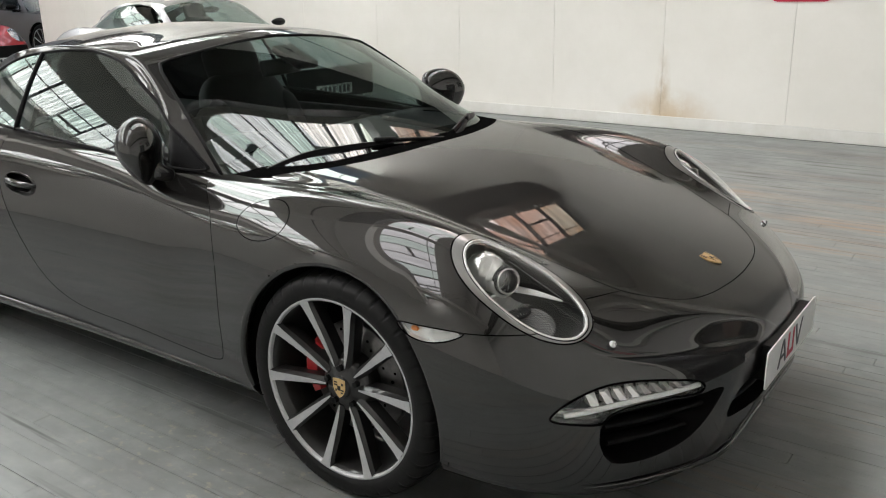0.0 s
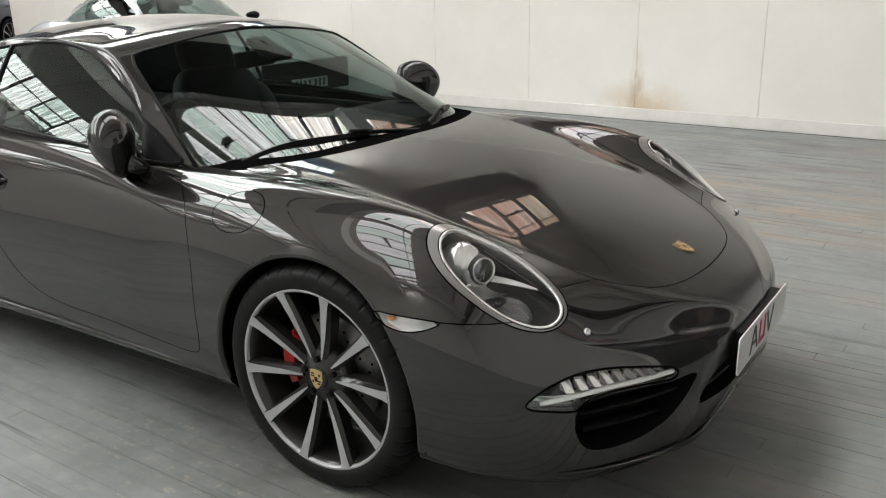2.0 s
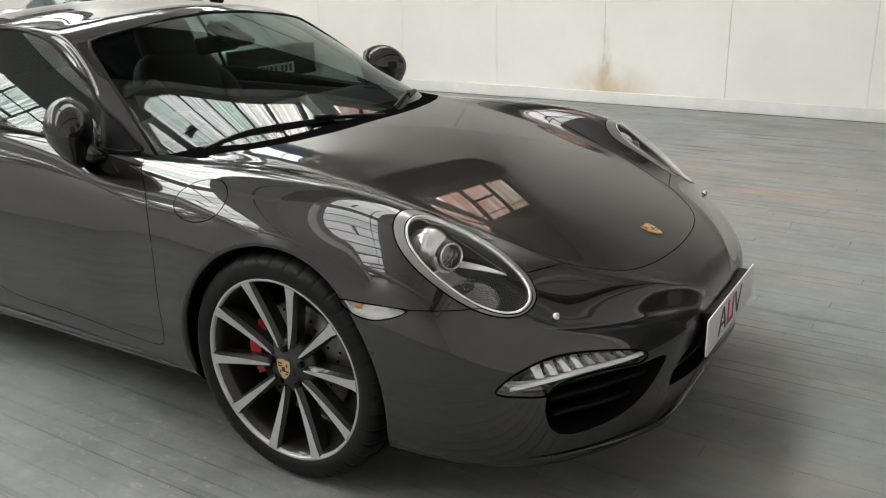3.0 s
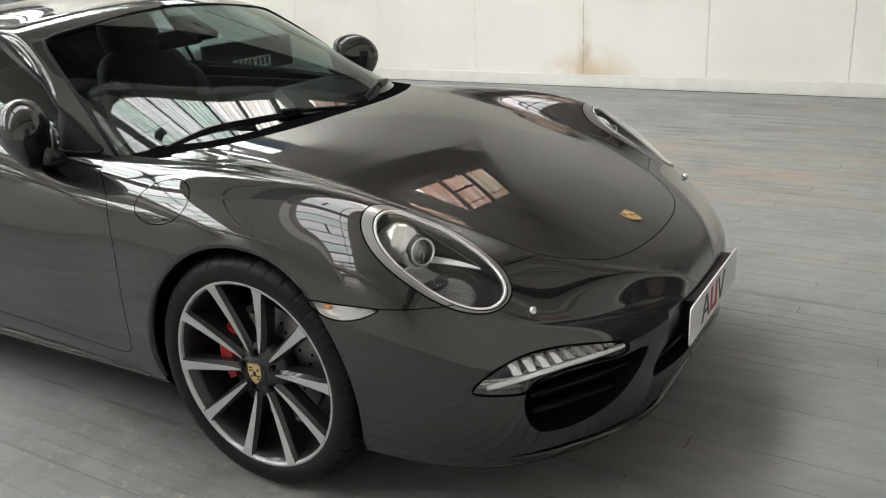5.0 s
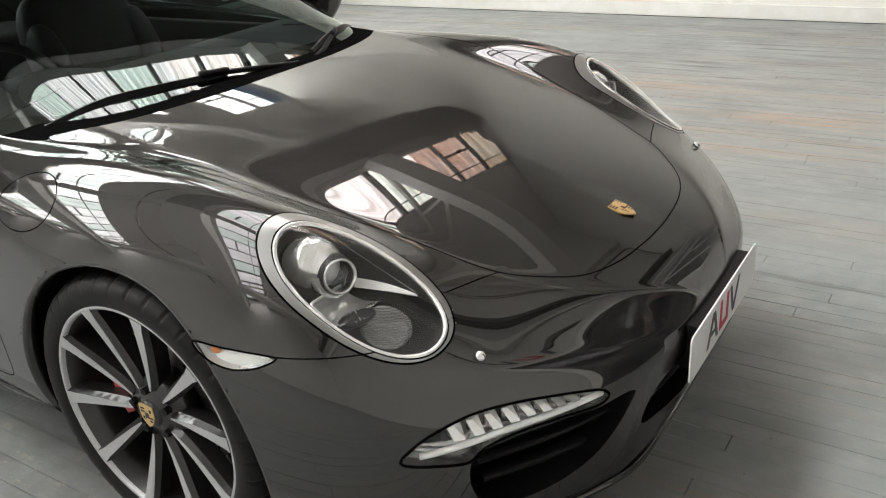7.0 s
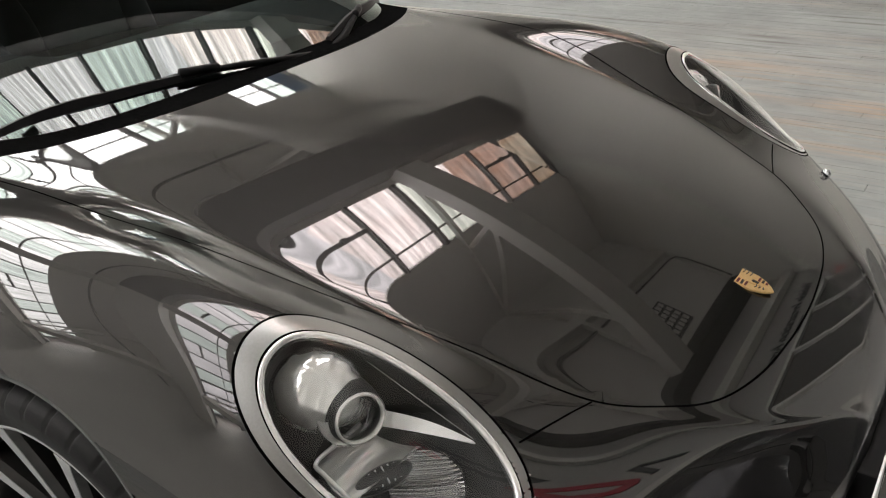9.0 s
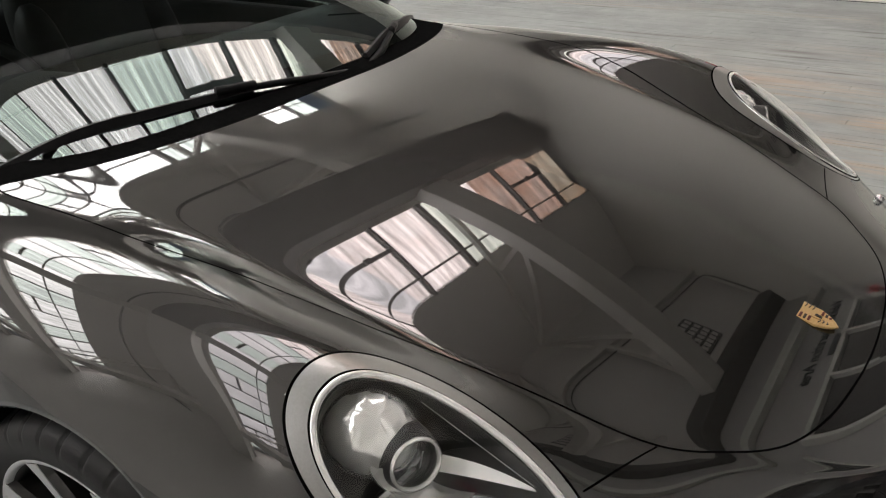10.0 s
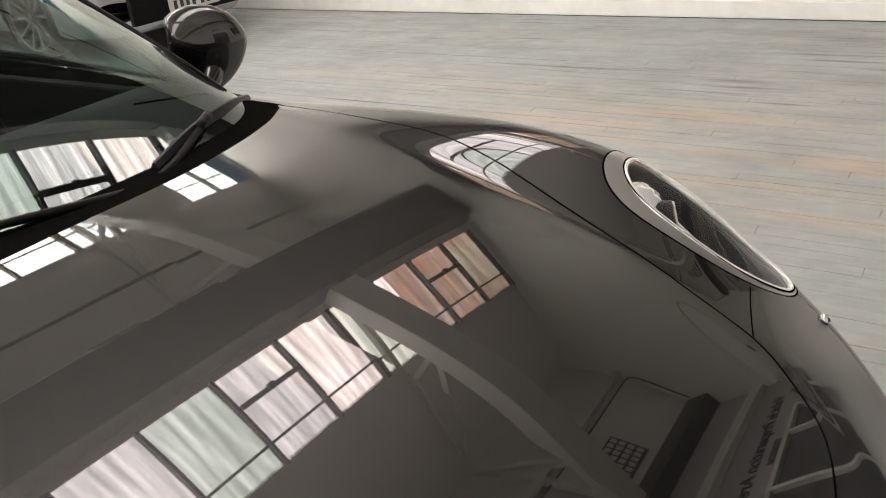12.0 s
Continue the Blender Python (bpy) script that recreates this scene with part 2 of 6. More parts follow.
def floor_material():
    """Grey-blue floor paint on boards: scuffs, rusty wear along the grain, dark tyre marks."""
    m = bpy.data.materials.new("floor_paint")
    m.use_nodes = True
    n, l = m.node_tree.nodes, m.node_tree.links
    p = n["Principled BSDF"]
    pos = n.new("ShaderNodeNewGeometry").outputs["Position"]
    isl = n.new("ShaderNodeNewGeometry").outputs["Random Per Island"]
    base = mixer(n, l, noise_at(n, l, pos, 1.1, 6, (1, 1.6, 1), 0.35, 0.68), (0.192, 0.206, 0.201), (0.236, 0.248, 0.242))
    base = mixer(n, l, noise_at(n, l, pos, 14, 6, (0.7, 1, 1), 0.45, 0.85), base, (0.28, 0.29, 0.28))
    tone = n.new("ShaderNodeMapRange")
    tone.inputs["To Min"].default_value, tone.inputs["To Max"].default_value = 0.0, 0.16
    l.new(isl, tone.inputs["Value"])
    base = mixer(n, l, tone.outputs["Result"], base, (0.12, 0.135, 0.135))
    ellipse_at = lambda cx, cy, rx, ry, edge: patch(n, l, pos, cx, cy, rx, ry, edge)
    both = lambda a, b, op="MULTIPLY": joined(n, l, a, b, op)
    wear = noise_at(n, l, pos, 1.0, 7, (0.28, 1.9, 1), 0.49, 0.63)
    grain = noise_at(n, l, pos, 9, 4, (0.12, 3.5, 1), 0.42, 0.7, (3, 1, 0))
    base = mixer(n, l, both(wear, grain), base, (0.272, 0.222, 0.178))
    # paint worn to rusty brown across the open floor beyond the car, and scuffs beside the front wheel
    worn = both(ellipse_at(0.1, 2.9, 2.6, 1.0, 0.7), noise_at(n, l, pos, 2.6, 7, (0.25, 2.4, 1), 0.47, 0.60, (5, 6, 0)))
    base = mixer(n, l, both(worn, noise_at(n, l, pos, 12, 4, (0.10, 2.6, 1), 0.34, 0.62, (2, 9, 0))), base, (0.325, 0.232, 0.165))
    scuffs = both(ellipse_at(-0.35, -0.95, 0.9, 0.42, 0.8), noise_at(n, l, pos, 30, 5, (0.7, 1.0, 1), 0.57, 0.66, (6, 1, 0)))
    base = mixer(n, l, scuffs, base, (0.36, 0.33, 0.26))
    # uneven darker oval on the boards along the car's near side
    dark_mottle = both(ellipse_at(-0.25, -0.85, 1.1, 0.45, 0.9), noise_at(n, l, pos, 5, 6, (0.8, 1.1, 1), 0.35, 0.65, (1, 7, 0)))
    base = mixer(n, l, dark_mottle, base, (0.105, 0.107, 0.098))
    # long black drag marks near the white wall
    for cx, cy, rx, ry in ((-1.30, 4.08, 0.62, 0.045), (-0.75, 4.12, 0.35, 0.03), (-0.28, 3.97, 0.26, 0.05), (-0.22, 3.86, 0.30, 0.03), (0.20, 4.48, 0.28, 0.03), (0.05, 4.60, 0.22, 0.02), (0.45, 4.33, 0.20, 0.025), (-1.9, 4.75, 0.25, 0.03), (0.05, 3.62, 0.22, 0.02)):
        drag = both(ellipse_at(cx, cy, rx, ry, 0.8), noise_at(n, l, pos, 14, 4, (0.12, 3.0, 1), 0.34, 0.55, (cx, cy, 0)))
        base = mixer(n, l, drag, base, (0.085, 0.078, 0.070))
    marks = noise_at(n, l, pos, 2.2, 5, (0.22, 5.5, 1), 0.61, 0.70, (7, 2, 0))
    base = mixer(n, l, marks, base, (0.07, 0.07, 0.068))
    specks = noise_at(n, l, pos, 60, 2, (1, 1, 1), 0.76, 0.80, (1, 5, 0))
    base = mixer(n, l, specks, base, (0.42, 0.38, 0.33))
    spots = noise_at(n, l, pos, 33, 3, (1, 1, 1), 0.72, 0.77, (4, 8, 0))
    base = mixer(n, l, spots, base, (0.05, 0.05, 0.048))
    dirt = noise_at(n, l, pos, 1.7, 7, (0.8, 1.2, 1), 0.50, 0.74, (9, 3, 0))
    base = mixer(n, l, dirt, base, (0.145, 0.15, 0.145))
    l.new(base, p.inputs["Base Color"])
    ro = n.new("ShaderNodeMapRange")
    ro.inputs["To Min"].default_value, ro.inputs["To Max"].default_value = 0.42, 0.62
    l.new(noise_at(n, l, pos, 5, 5, (0.5, 1, 1), 0.3, 0.7, (2, 2, 0)), ro.inputs["Value"])
    l.new(ro.outputs["Result"], p.inputs["Roughness"])
    b = n.new("ShaderNodeBump")
    b.inputs["Strength"].default_value, b.inputs["Distance"].default_value = 0.35, 0.002
    l.new(noise_at(n, l, pos, 30, 4, (0.15, 1.5, 1), 0.2, 0.8), b.inputs["Height"])
    l.new(b.outputs["Normal"], p.inputs["Normal"])
    return m


def board_material():
    """White wall boards, with a tan water stain that crept up from the skirting at one joint."""
    m = material("white_board", (0.76, 0.745, 0.69), 0.55, second=(0.81, 0.795, 0.745), scale=1.3, bump=0.12, bump_scale=50)
    n, l = m.node_tree.nodes, m.node_tree.links
    p = n["Principled BSDF"]
    old = p.inputs["Base Color"].links[0].from_socket
    pos = n.new("ShaderNodeNewGeometry").outputs["Position"]
    mp, gr, ra = n.new("ShaderNodeMapping"), n.new("ShaderNodeVectorMath"), n.new("ShaderNodeMapRange")
    mp.inputs["Location"].default_value, mp.inputs["Scale"].default_value = (1.55 * 1.9, -5.54 * 0.1, -0.10 * 3.2), (1.9, 0.1, 3.2)
    gr.operation = "LENGTH"
    l.new(pos, mp.inputs["Vector"])
    l.new(mp.outputs["Vector"], gr.inputs[0])
    ra.inputs["From Min"].default_value, ra.inputs["From Max"].default_value, ra.inputs["To Min"].default_value, ra.inputs["To Max"].default_value = 0.1, 1.0, 0.95, 0.0
    l.new(gr.outputs["Value"], ra.inputs["Value"])
    mul = n.new("ShaderNodeMath")
    mul.operation = "MULTIPLY"
    l.new(ra.outputs["Result"], mul.inputs[0])
    l.new(noise_at(n, l, pos, 5, 6, (1, 1, 1), 0.28, 0.52), mul.inputs[1])
    tide = mixer(n, l, mul.outputs["Value"], old, (0.60, 0.48, 0.33))
    # a run of damp up the joint
    m2, g2, r2 = n.new("ShaderNodeMapping"), n.new("ShaderNodeVectorMath"), n.new("ShaderNodeMapRange")
    m2.inputs["Location"].default_value, m2.inputs["Scale"].default_value = (1.612 * 11, 0, -0.30 * 2.0), (11, 0, 2.0)
    g2.operation = "LENGTH"
    l.new(pos, m2.inputs["Vector"])
    l.new(m2.outputs["Vector"], g2.inputs[0])
    r2.inputs["From Min"].default_value, r2.inputs["From Max"].default_value, r2.inputs["To Min"].default_value, r2.inputs["To Max"].default_value = 0.2, 1.0, 0.8, 0.0
    l.new(g2.outputs["Value"], r2.inputs["Value"])
    run = joined(n, l, r2.outputs["Result"], noise_at(n, l, pos, 9, 5, (1, 1, 0.5), 0.35, 0.6), "MULTIPLY")
    l.new(mixer(n, l, run, tide, (0.52, 0.42, 0.29)), p.inputs["Base Color"])
    return m


FLOORM = floor_material()
FLOORD = material("floor_joint", (0.055, 0.055, 0.053), 0.9, spec=0.1)
WALLB = board_material()

# ---- building blocks ----
def mesh_ob(name, verts, faces, mat, parent=None, smooth=True, label="", normals=None):
    me = bpy.data.meshes.new(name)
    me.from_pydata([tuple(v) for v in verts], [], [tuple(f) for f in faces])
    me.materials.append(mat)
    if smooth:
        me.polygons.foreach_set("use_smooth", [True] * len(me.polygons))
    if normals is not None:
        me.normals_split_custom_set_from_vertices([tuple(v) for v in normals])
    ob = new(name, me)
    if parent:
        ob.parent = parent
    if label:
        tagged(ob, label)
    return ob


def part(name, bm, mat, parent=None, label="", smooth=False):
    """Links a bmesh as one mesh object under a thing."""
    me = bpy.data.meshes.new(name)
    bm.to_mesh(me)
    bm.free()
    me.materials.append(mat)
    if smooth:
        me.polygons.foreach_set("use_smooth", [True] * len(me.polygons))
    ob = new(name, me)
    if parent:
        ob.parent = parent
    if label:
        tagged(ob, label)
    return ob


def box_bm(x0, y0, z0, x1, y1, z1, bevel=0.0, bm=None, m=None):
    bm = bm or bmesh.new()
    vs = bmesh.ops.create_cube(bm, size=1.0)["verts"]
    for v in vs:
        v.co = Vector(((x0 + x1) / 2 + v.co.x * (x1 - x0), (y0 + y1) / 2 + v.co.y * (y1 - y0), (z0 + z1) / 2 + v.co.z * (z1 - z0)))
    if bevel:
        es = list({e for v in vs for e in v.link_edges})
        r = bmesh.ops.bevel(bm, geom=es, offset=bevel, segments=2, affect="EDGES", profile=0.6)
        vs = list({v for f in r["faces"] for v in f.verts} | {v for v in vs if v.is_valid})
    if m:
        bmesh.ops.transform(bm, matrix=m, verts=vs)
    return bm


def tube(name, pts, radius, mat, parent=None, label="", sides=6, closed=False, flat=None):
    """A round bar along a row of points."""
    pts = np.asarray(pts, float)
    n = len(pts)
    tan = np.roll(pts, -1, 0) - np.roll(pts, 1, 0) if closed else np.gradient(pts, axis=0)
    tan /= np.linalg.norm(tan, axis=1)[:, None] + 1e-12
    ref = np.tile([0.0, 0, 1], (n, 1))
    ref[np.abs(tan[:, 2]) > 0.95] = (0, 1, 0)
    a = np.cross(tan, ref)
    a /= np.linalg.norm(a, axis=1)[:, None]
    b = np.cross(tan, a)
    r = np.broadcast_to(np.asarray(radius, float), (n,))
    ang = np.linspace(0, 2 * np.pi, sides, endpoint=False)
    v = (pts[:, None] + r[:, None, None] * (np.cos(ang)[None, :, None] * a[:, None] + np.sin(ang)[None, :, None] * b[:, None])).reshape(-1, 3)
    f = []
    for i in range(n if closed else n - 1):
        j = (i + 1) % n
        for k in range(sides):
            q = (k + 1) % sides
            f.append((i * sides + k, i * sides + q, j * sides + q, j * sides + k))
    if not closed:
        f += [tuple(range(sides))[::-1], tuple((n - 1) * sides + k for k in range(sides))]
    return mesh_ob(name, v, f, mat, parent, True, label)


def bspline(ctrl, t):
    """Basis matrix of a clamped cubic B-spline with ctrl points, at t in 0..1."""
    knots = np.concatenate([[0] * 3, np.linspace(0, 1, ctrl - 2), [1] * 3])
    t = np.clip(np.asarray(t, float), 0, 1 - 1e-9)
    base = [((knots[i] <= t) & (t < knots[i + 1])).astype(float) for i in range(len(knots) - 1)]
    for d in range(1, 4):
        nxt = []
        for i in range(len(knots) - 1 - d):
            left = (t - knots[i]) / (knots[i + d] - knots[i]) * base[i] if knots[i + d] > knots[i] else 0
            right = (knots[i + d + 1] - t) / (knots[i + d + 1] - knots[i + 1]) * base[i + 1] if knots[i + d + 1] > knots[i + 1] else 0
            nxt.append(left + right)
        base = nxt
    return np.array(base).T


def smooth_curve(pts, n, closed=False):
    """n points along a smooth curve near a few hand-set ones."""
    pts = np.asarray(pts, float)
    if closed:
        k = len(pts)
        s = np.arange(n) * k / n
        i, u = s.astype(int), (s % 1)[:, None]
        p = [pts[(i + d) % k] for d in (-1, 0, 1, 2)]
    else:
        k = len(pts)
        s = np.linspace(0, k - 1 - 1e-9, n)
        i, u = s.astype(int), (s % 1)[:, None]
        ext = np.vstack([2 * pts[0] - pts[1], pts, 2 * pts[-1] - pts[-2]])
        p = [ext[i + d] for d in (0, 1, 2, 3)]
    return 0.5 * (2 * p[1] + (p[2] - p[0]) * u + (2 * p[0] - 5 * p[1] + 4 * p[2] - p[3]) * u**2 + (3 * p[1] - p[0] - 3 * p[2] + p[3]) * u**3)


def pchip(xk, yk, x):
    """Smooth monotone interpolation, flat where the data turn."""
    xk, yk = np.asarray(xk, float), np.asarray(yk, float)
    o = np.argsort(xk)
    xk, yk = xk[o], yk[o]
    h = np.diff(xk)
    d = np.diff(yk) / h
    m = np.zeros_like(xk)
    m[0], m[-1] = d[0], d[-1]
    for i in range(1, len(xk) - 1):
        if d[i - 1] * d[i] > 0:
            a, b = 2 * h[i] + h[i - 1], h[i] + 2 * h[i - 1]
            m[i] = (a + b) / (a / d[i - 1] + b / d[i])
    i = np.clip(np.searchsorted(xk, x) - 1, 0, len(h) - 1)
    u = (x - xk[i]) / h[i]
    return (2 * u**3 - 3 * u**2 + 1) * yk[i] + (u**3 - 2 * u**2 + u) * h[i] * m[i] + (3 * u**2 - 2 * u**3) * yk[i + 1] + (u**3 - u**2) * h[i] * m[i + 1]


# ---- the shape of the car: lengths from the front axle, forward is +x ----
NOSE, TAIL = 0.975, -3.52
BX = (0.975, 0.965, 0.93, 0.88, 0.80, 0.70, 0.60, 0.45, 0.25, 0.0, -0.3, -0.65, -1.1, -1.6, -2.1, -2.45, -2.8, -3.1, -3.35, -3.47, -3.52)
SHAPE = {
    "width": (0, 0.21, 0.38, 0.50, 0.635, 0.755, 0.82, 0.872, 0.898, 0.905, 0.895, 0.875, 0.87, 0.885, 0.915, 0.926, 0.915, 0.87, 0.74, 0.5, 0),
    "hood_z": (0.42, 0.475, 0.52, 0.55, 0.585, 0.626, 0.666, 0.720, 0.774, 0.8235, 0.8645, 0.888, 0.89, 0.88, 0.90, 0.90, 0.87, 0.80, 0.72, 0.66, 0.55),
    "crest_z": (0.42, 0.47, 0.500, 0.518, 0.546, 0.579, 0.633, 0.733, 0.808, 0.844, 0.855, 0.860, 0.872, 0.885, 0.92, 0.925, 0.89, 0.80, 0.70, 0.62, 0.55),
    "crest_y": (0, 0.12, 0.22, 0.33, 0.46, 0.57, 0.625, 0.66, 0.68, 0.685, 0.69, 0.70, 0.71, 0.72, 0.73, 0.72, 0.68, 0.6, 0.5, 0.3, 0),
    "valley_y": (0, 0.08, 0.15, 0.24, 0.33, 0.41, 0.46, 0.50, 0.53, 0.55, 0.58, 0.60, 0.62, 0.62, 0.62, 0.6, 0.55, 0.45, 0.35, 0.2, 0),
    "valley_z": (0.42, 0.472, 0.517, 0.545, 0.575, 0.61, 0.643, 0.70, 0.752, 0.806, 0.85, 0.875, 0.88, 0.88, 0.90, 0.90, 0.87, 0.80, 0.71, 0.64, 0.55),
    "wide_z": (0.42, 0.42, 0.42, 0.42, 0.42, 0.42, 0.43, 0.45, 0.48, 0.50, 0.50, 0.48, 0.46, 0.46, 0.50, 0.52, 0.52, 0.52, 0.52, 0.54, 0.55),
    "base_z": (0.42, 0.30, 0.21, 0.17, 0.15, 0.145, 0.145, 0.15, 0.16, 0.17, 0.175, 0.18, 0.18, 0.18, 0.18, 0.18, 0.19, 0.24, 0.32, 0.45, 0.55),
    "base_y": (0, 0.18, 0.33, 0.44, 0.56, 0.67, 0.735, 0.78, 0.80, 0.80, 0.79, 0.78, 0.78, 0.79, 0.8, 0.8, 0.78, 0.7, 0.55, 0.3, 0),
}
SWELL_X = (0.98, 0.45, 0.25, 0.08, -0.07, -0.2, -0.3, -0.45, -0.65, -0.9, -1.3, -3.52)
SWELL = (0, 0.0142, 0.0022, -0.0034, -0.0101, -0.0138, -0.0191, -0.0283, -0.0306, -0.0162, -0.0081, 0)
SHOULDER = ((0.0015, 0.0114, -0.0011, -0.007), (0.0219, -0.0077, 0.0037, -0.03), (-0.0019, -0.007, -0.0009, 0.0025), (0.0026, -0.0088, 0.0046, -0.005))
NOSE_ROUND = (0.40, 0.12)
MID, HALF = (NOSE + TAIL) / 2, (NOSE - TAIL) / 2


def body_surface(nu_front=230, nu_back=90, nv=170):
    """The car's skin, right half (y < 0): a smooth sheet over cross-sections, from under the sill to the middle of the bonnet."""
    theta = np.linspace(0, np.pi, 64)
    turn = np.arccos(np.clip((np.array(BX) - MID) / HALF, -1, 1))
    g = {k: pchip(turn, v, theta) for k, v in SHAPE.items()}
    x = MID + HALF * np.cos(theta)
    w, zw, zb, yb = g["width"], g["wide_z"], g["base_z"], g["base_y"]
    yc, zc, yv, zv, zh = g["crest_y"], g["crest_z"], g["valley_y"], g["valley_z"], g["hood_z"]
    cols = [
        (0 * w, zb), (0.6 * yb, zb), (yb, zb), (yb + 0.62 * (w - yb), zb + 0.10 * (zw - zb)), (w * 0.998, zb + 0.5 * (zw - zb)),
        (w * 1.008, zw), (w * 0.992, zw + 0.42 * (zc - zw)), (yc + 0.72 * (w - yc), zw + 0.80 * (zc - zw)), (yc + 0.33 * (w - yc), zc + 0.03 * (zc - zw)),
        (yc - 0.25 * (yc - yv), zc + 0.02 * (zc - zw)), (yv + 0.16 * (yc - yv), zv + 0.002),
    ]
    cols += [(r * yv, zh - (zh - zv) * r**2) for r in (0.97, 0.86, 0.72, 0.56, 0.40, 0.24, 0.10)] + [(0 * w, zh)]
    # the front wing's shoulder: waisted behind the wheel, fuller over it
    swell = pchip(np.array(SWELL_X), np.array(SWELL), x)
    rear = pchip(np.array((-3.52, -1.1, -0.5, -0.1, 0.25, 0.98)), np.array((0, 0, 1, 1, 0, 0)), x)
    fore = pchip(np.array((-3.52, -0.1, 0.25, 0.45, 0.65, 0.98)), np.array((0, 0, 1, 1, 0, 0)), x)
    for i, a, b in ((5, 0.3, 0), (6, 0.6, 0.1), (7, 0.75, 0.6), (8, 0.6, 0.8), (9, 0.2, 0.5)):
        cols[i] = (cols[i][0] + a * swell, cols[i][1] + b * swell)
    for i, (a, b, c, d) in zip((6, 7, 8, 9), SHOULDER):
        cols[i] = (cols[i][0] + a * rear + c * fore, cols[i][1] + b * rear + d * fore)
    # the nose rounds over evenly from the bonnet's edge to the bumper's face
    nose = pchip(np.array((-3.52, 0.5, 0.75, 0.98)), np.array((0, 0, 1, 1)), x)
    cols[9] = (cols[9][0], cols[9][1] + NOSE_ROUND[0] * nose * (zv - zc))
    cols[8] = (cols[8][0], cols[8][1] - NOSE_ROUND[1] * nose * (zc - zw))
    ctrl = np.array([[(x[i], -c[0][i], c[1][i]) for c in cols] for i in range(len(x))])
    # samples lie close together over the front end
    xs = np.linspace(0, 1, 4001)
    bu = bspline(len(x), xs)
    along = bu @ x
    front = np.interp(np.concatenate([NOSE - (NOSE + 0.75) * np.linspace(0, 1, nu_front)**1.35]), along[::-1], xs[::-1])
    back = np.interp(TAIL + (-0.75 - TAIL) * np.linspace(1, 0, nu_back + 1)[1:]**1.3, along[::-1], xs[::-1])
    u = np.concatenate([front, back])
    bv = bspline(len(cols), np.linspace(0, 1, nv))
    p = np.einsum("ui,ijc,vj->uvc", bspline(len(x), u), ctrl, bv)
    p[:, -1, 1] = 0
    p[:, 0, 1] = 0
    return p


def sheet_normals(p):
    du, dv = np.gradient(p, axis=0), np.gradient(p, axis=1)
    n = np.cross(dv, du)
    n /= np.linalg.norm(n, axis=2)[:, :, None] + 1e-12
    return n


GX = (-0.26, -0.33, -0.45, -0.62, -0.72, -0.84, -0.95, -1.06, -1.3, -1.6, -1.9, -2.2, -2.5, -2.8, -3.1)
CABIN = {
    "top": (0.819, 0.856, 0.918, 1.007, 1.058, 1.120, 1.174, 1.216, 1.254, 1.268, 1.247, 1.186, 1.092, 0.985, 0.87),
    "belt": (0.77, 0.76, 0.745, 0.735, 0.735, 0.737, 0.740, 0.743, 0.75, 0.752, 0.742, 0.705, 0.63, 0.52, 0.36),
    "rail_y": (0.76, 0.74, 0.71, 0.68, 0.656, 0.618, 0.589, 0.558, 0.560, 0.562, 0.547, 0.50, 0.44, 0.36, 0.25),
    "rail_z": (0.74, 0.765, 0.805, 0.865, 0.925, 1.025, 1.10, 1.165, 1.20, 1.21, 1.185, 1.12, 1.03, 0.94, 0.84),
}


def cabin_surface(nu=150, nv=90):
    """The greenhouse, right half: bowed windscreen, pillars, side glass and roof in one smooth sheet."""
    x = np.linspace(GX[0], GX[-1], 44)
    g = {k: pchip(GX, v, x) for k, v in CABIN.items()}
    kern = np.exp(-0.5 * (np.arange(-6, 7) / 1.7)**2)
    ease = lambda a: np.convolve(np.concatenate([2 * a[0] - a[6:0:-1], a, 2 * a[-1] - a[-2:-8:-1]]), kern / kern.sum(), "valid")
    top, w, ya, za = g["top"], ease(g["belt"]), ease(g["rail_y"]), ease(g["rail_z"])
    zb = np.minimum(0.86, za - 0.01)
    drop = top - za
    # windscreen: nearly straight profile, gently swept, wrapping down at its sides; roof: a shallow crown
    sweep = 0.25 - 0.287 * (x + 0.66)
    fade = np.clip((-0.98 - x) / 0.30, 0, 1)
    fade = fade * fade * (3 - 2 * fade)

    def across(r):
        y = r * ya
        q = x + 0.66 + sweep * y**2
        swept = 1.0275 - 0.5161 * q - 0.0171 * q**2 + 0.0142 * q**3 - 0.6556 * y**6 - 0.014 * (y / 0.65)**12
        return (1 - fade) * swept + fade * (top - drop * r**2)
    # side glass lies in one leaning plane
    plane = np.clip((-0.55 - x) / 0.12, 0, 1)
    for _ in range(12):
        ya = ya + 0.4 * plane * (w - 0.55 * (across(1.0) - zb) - ya)
    ya = np.where(x > -2.1, ya, ease(g["rail_y"]))
    ya = ease(ya)
    zr = ease(across(1.0))
    cols = [(w, zb - 0.16), (w, zb - 0.06), (w, zb), (0.72 * w + 0.28 * ya + 0.008, 0.72 * zb + 0.28 * zr), (0.45 * w + 0.55 * ya + 0.010, 0.45 * zb + 0.55 * zr), (0.2 * w + 0.8 * ya + 0.008, 0.2 * zb + 0.8 * zr - 0.006), (ya + 0.006, zr - 0.020), (ya - 0.002, zr + 0.002)]
    cols += [(r * ya, across(r)) for r in (0.985, 0.95, 0.90, 0.83, 0.75, 0.66, 0.55, 0.43, 0.30, 0.15, 0.0)]
    ctrl = np.array([[(x[i], -c[0][i], c[1][i]) for c in cols] for i in range(len(x))])
    p = np.einsum("ui,ijc,vj->uvc", bspline(len(x), np.linspace(0, 1, nu)), ctrl, bspline(len(cols), np.linspace(0, 1, nv)))
    p[:, -1, 1] = 0
    return p


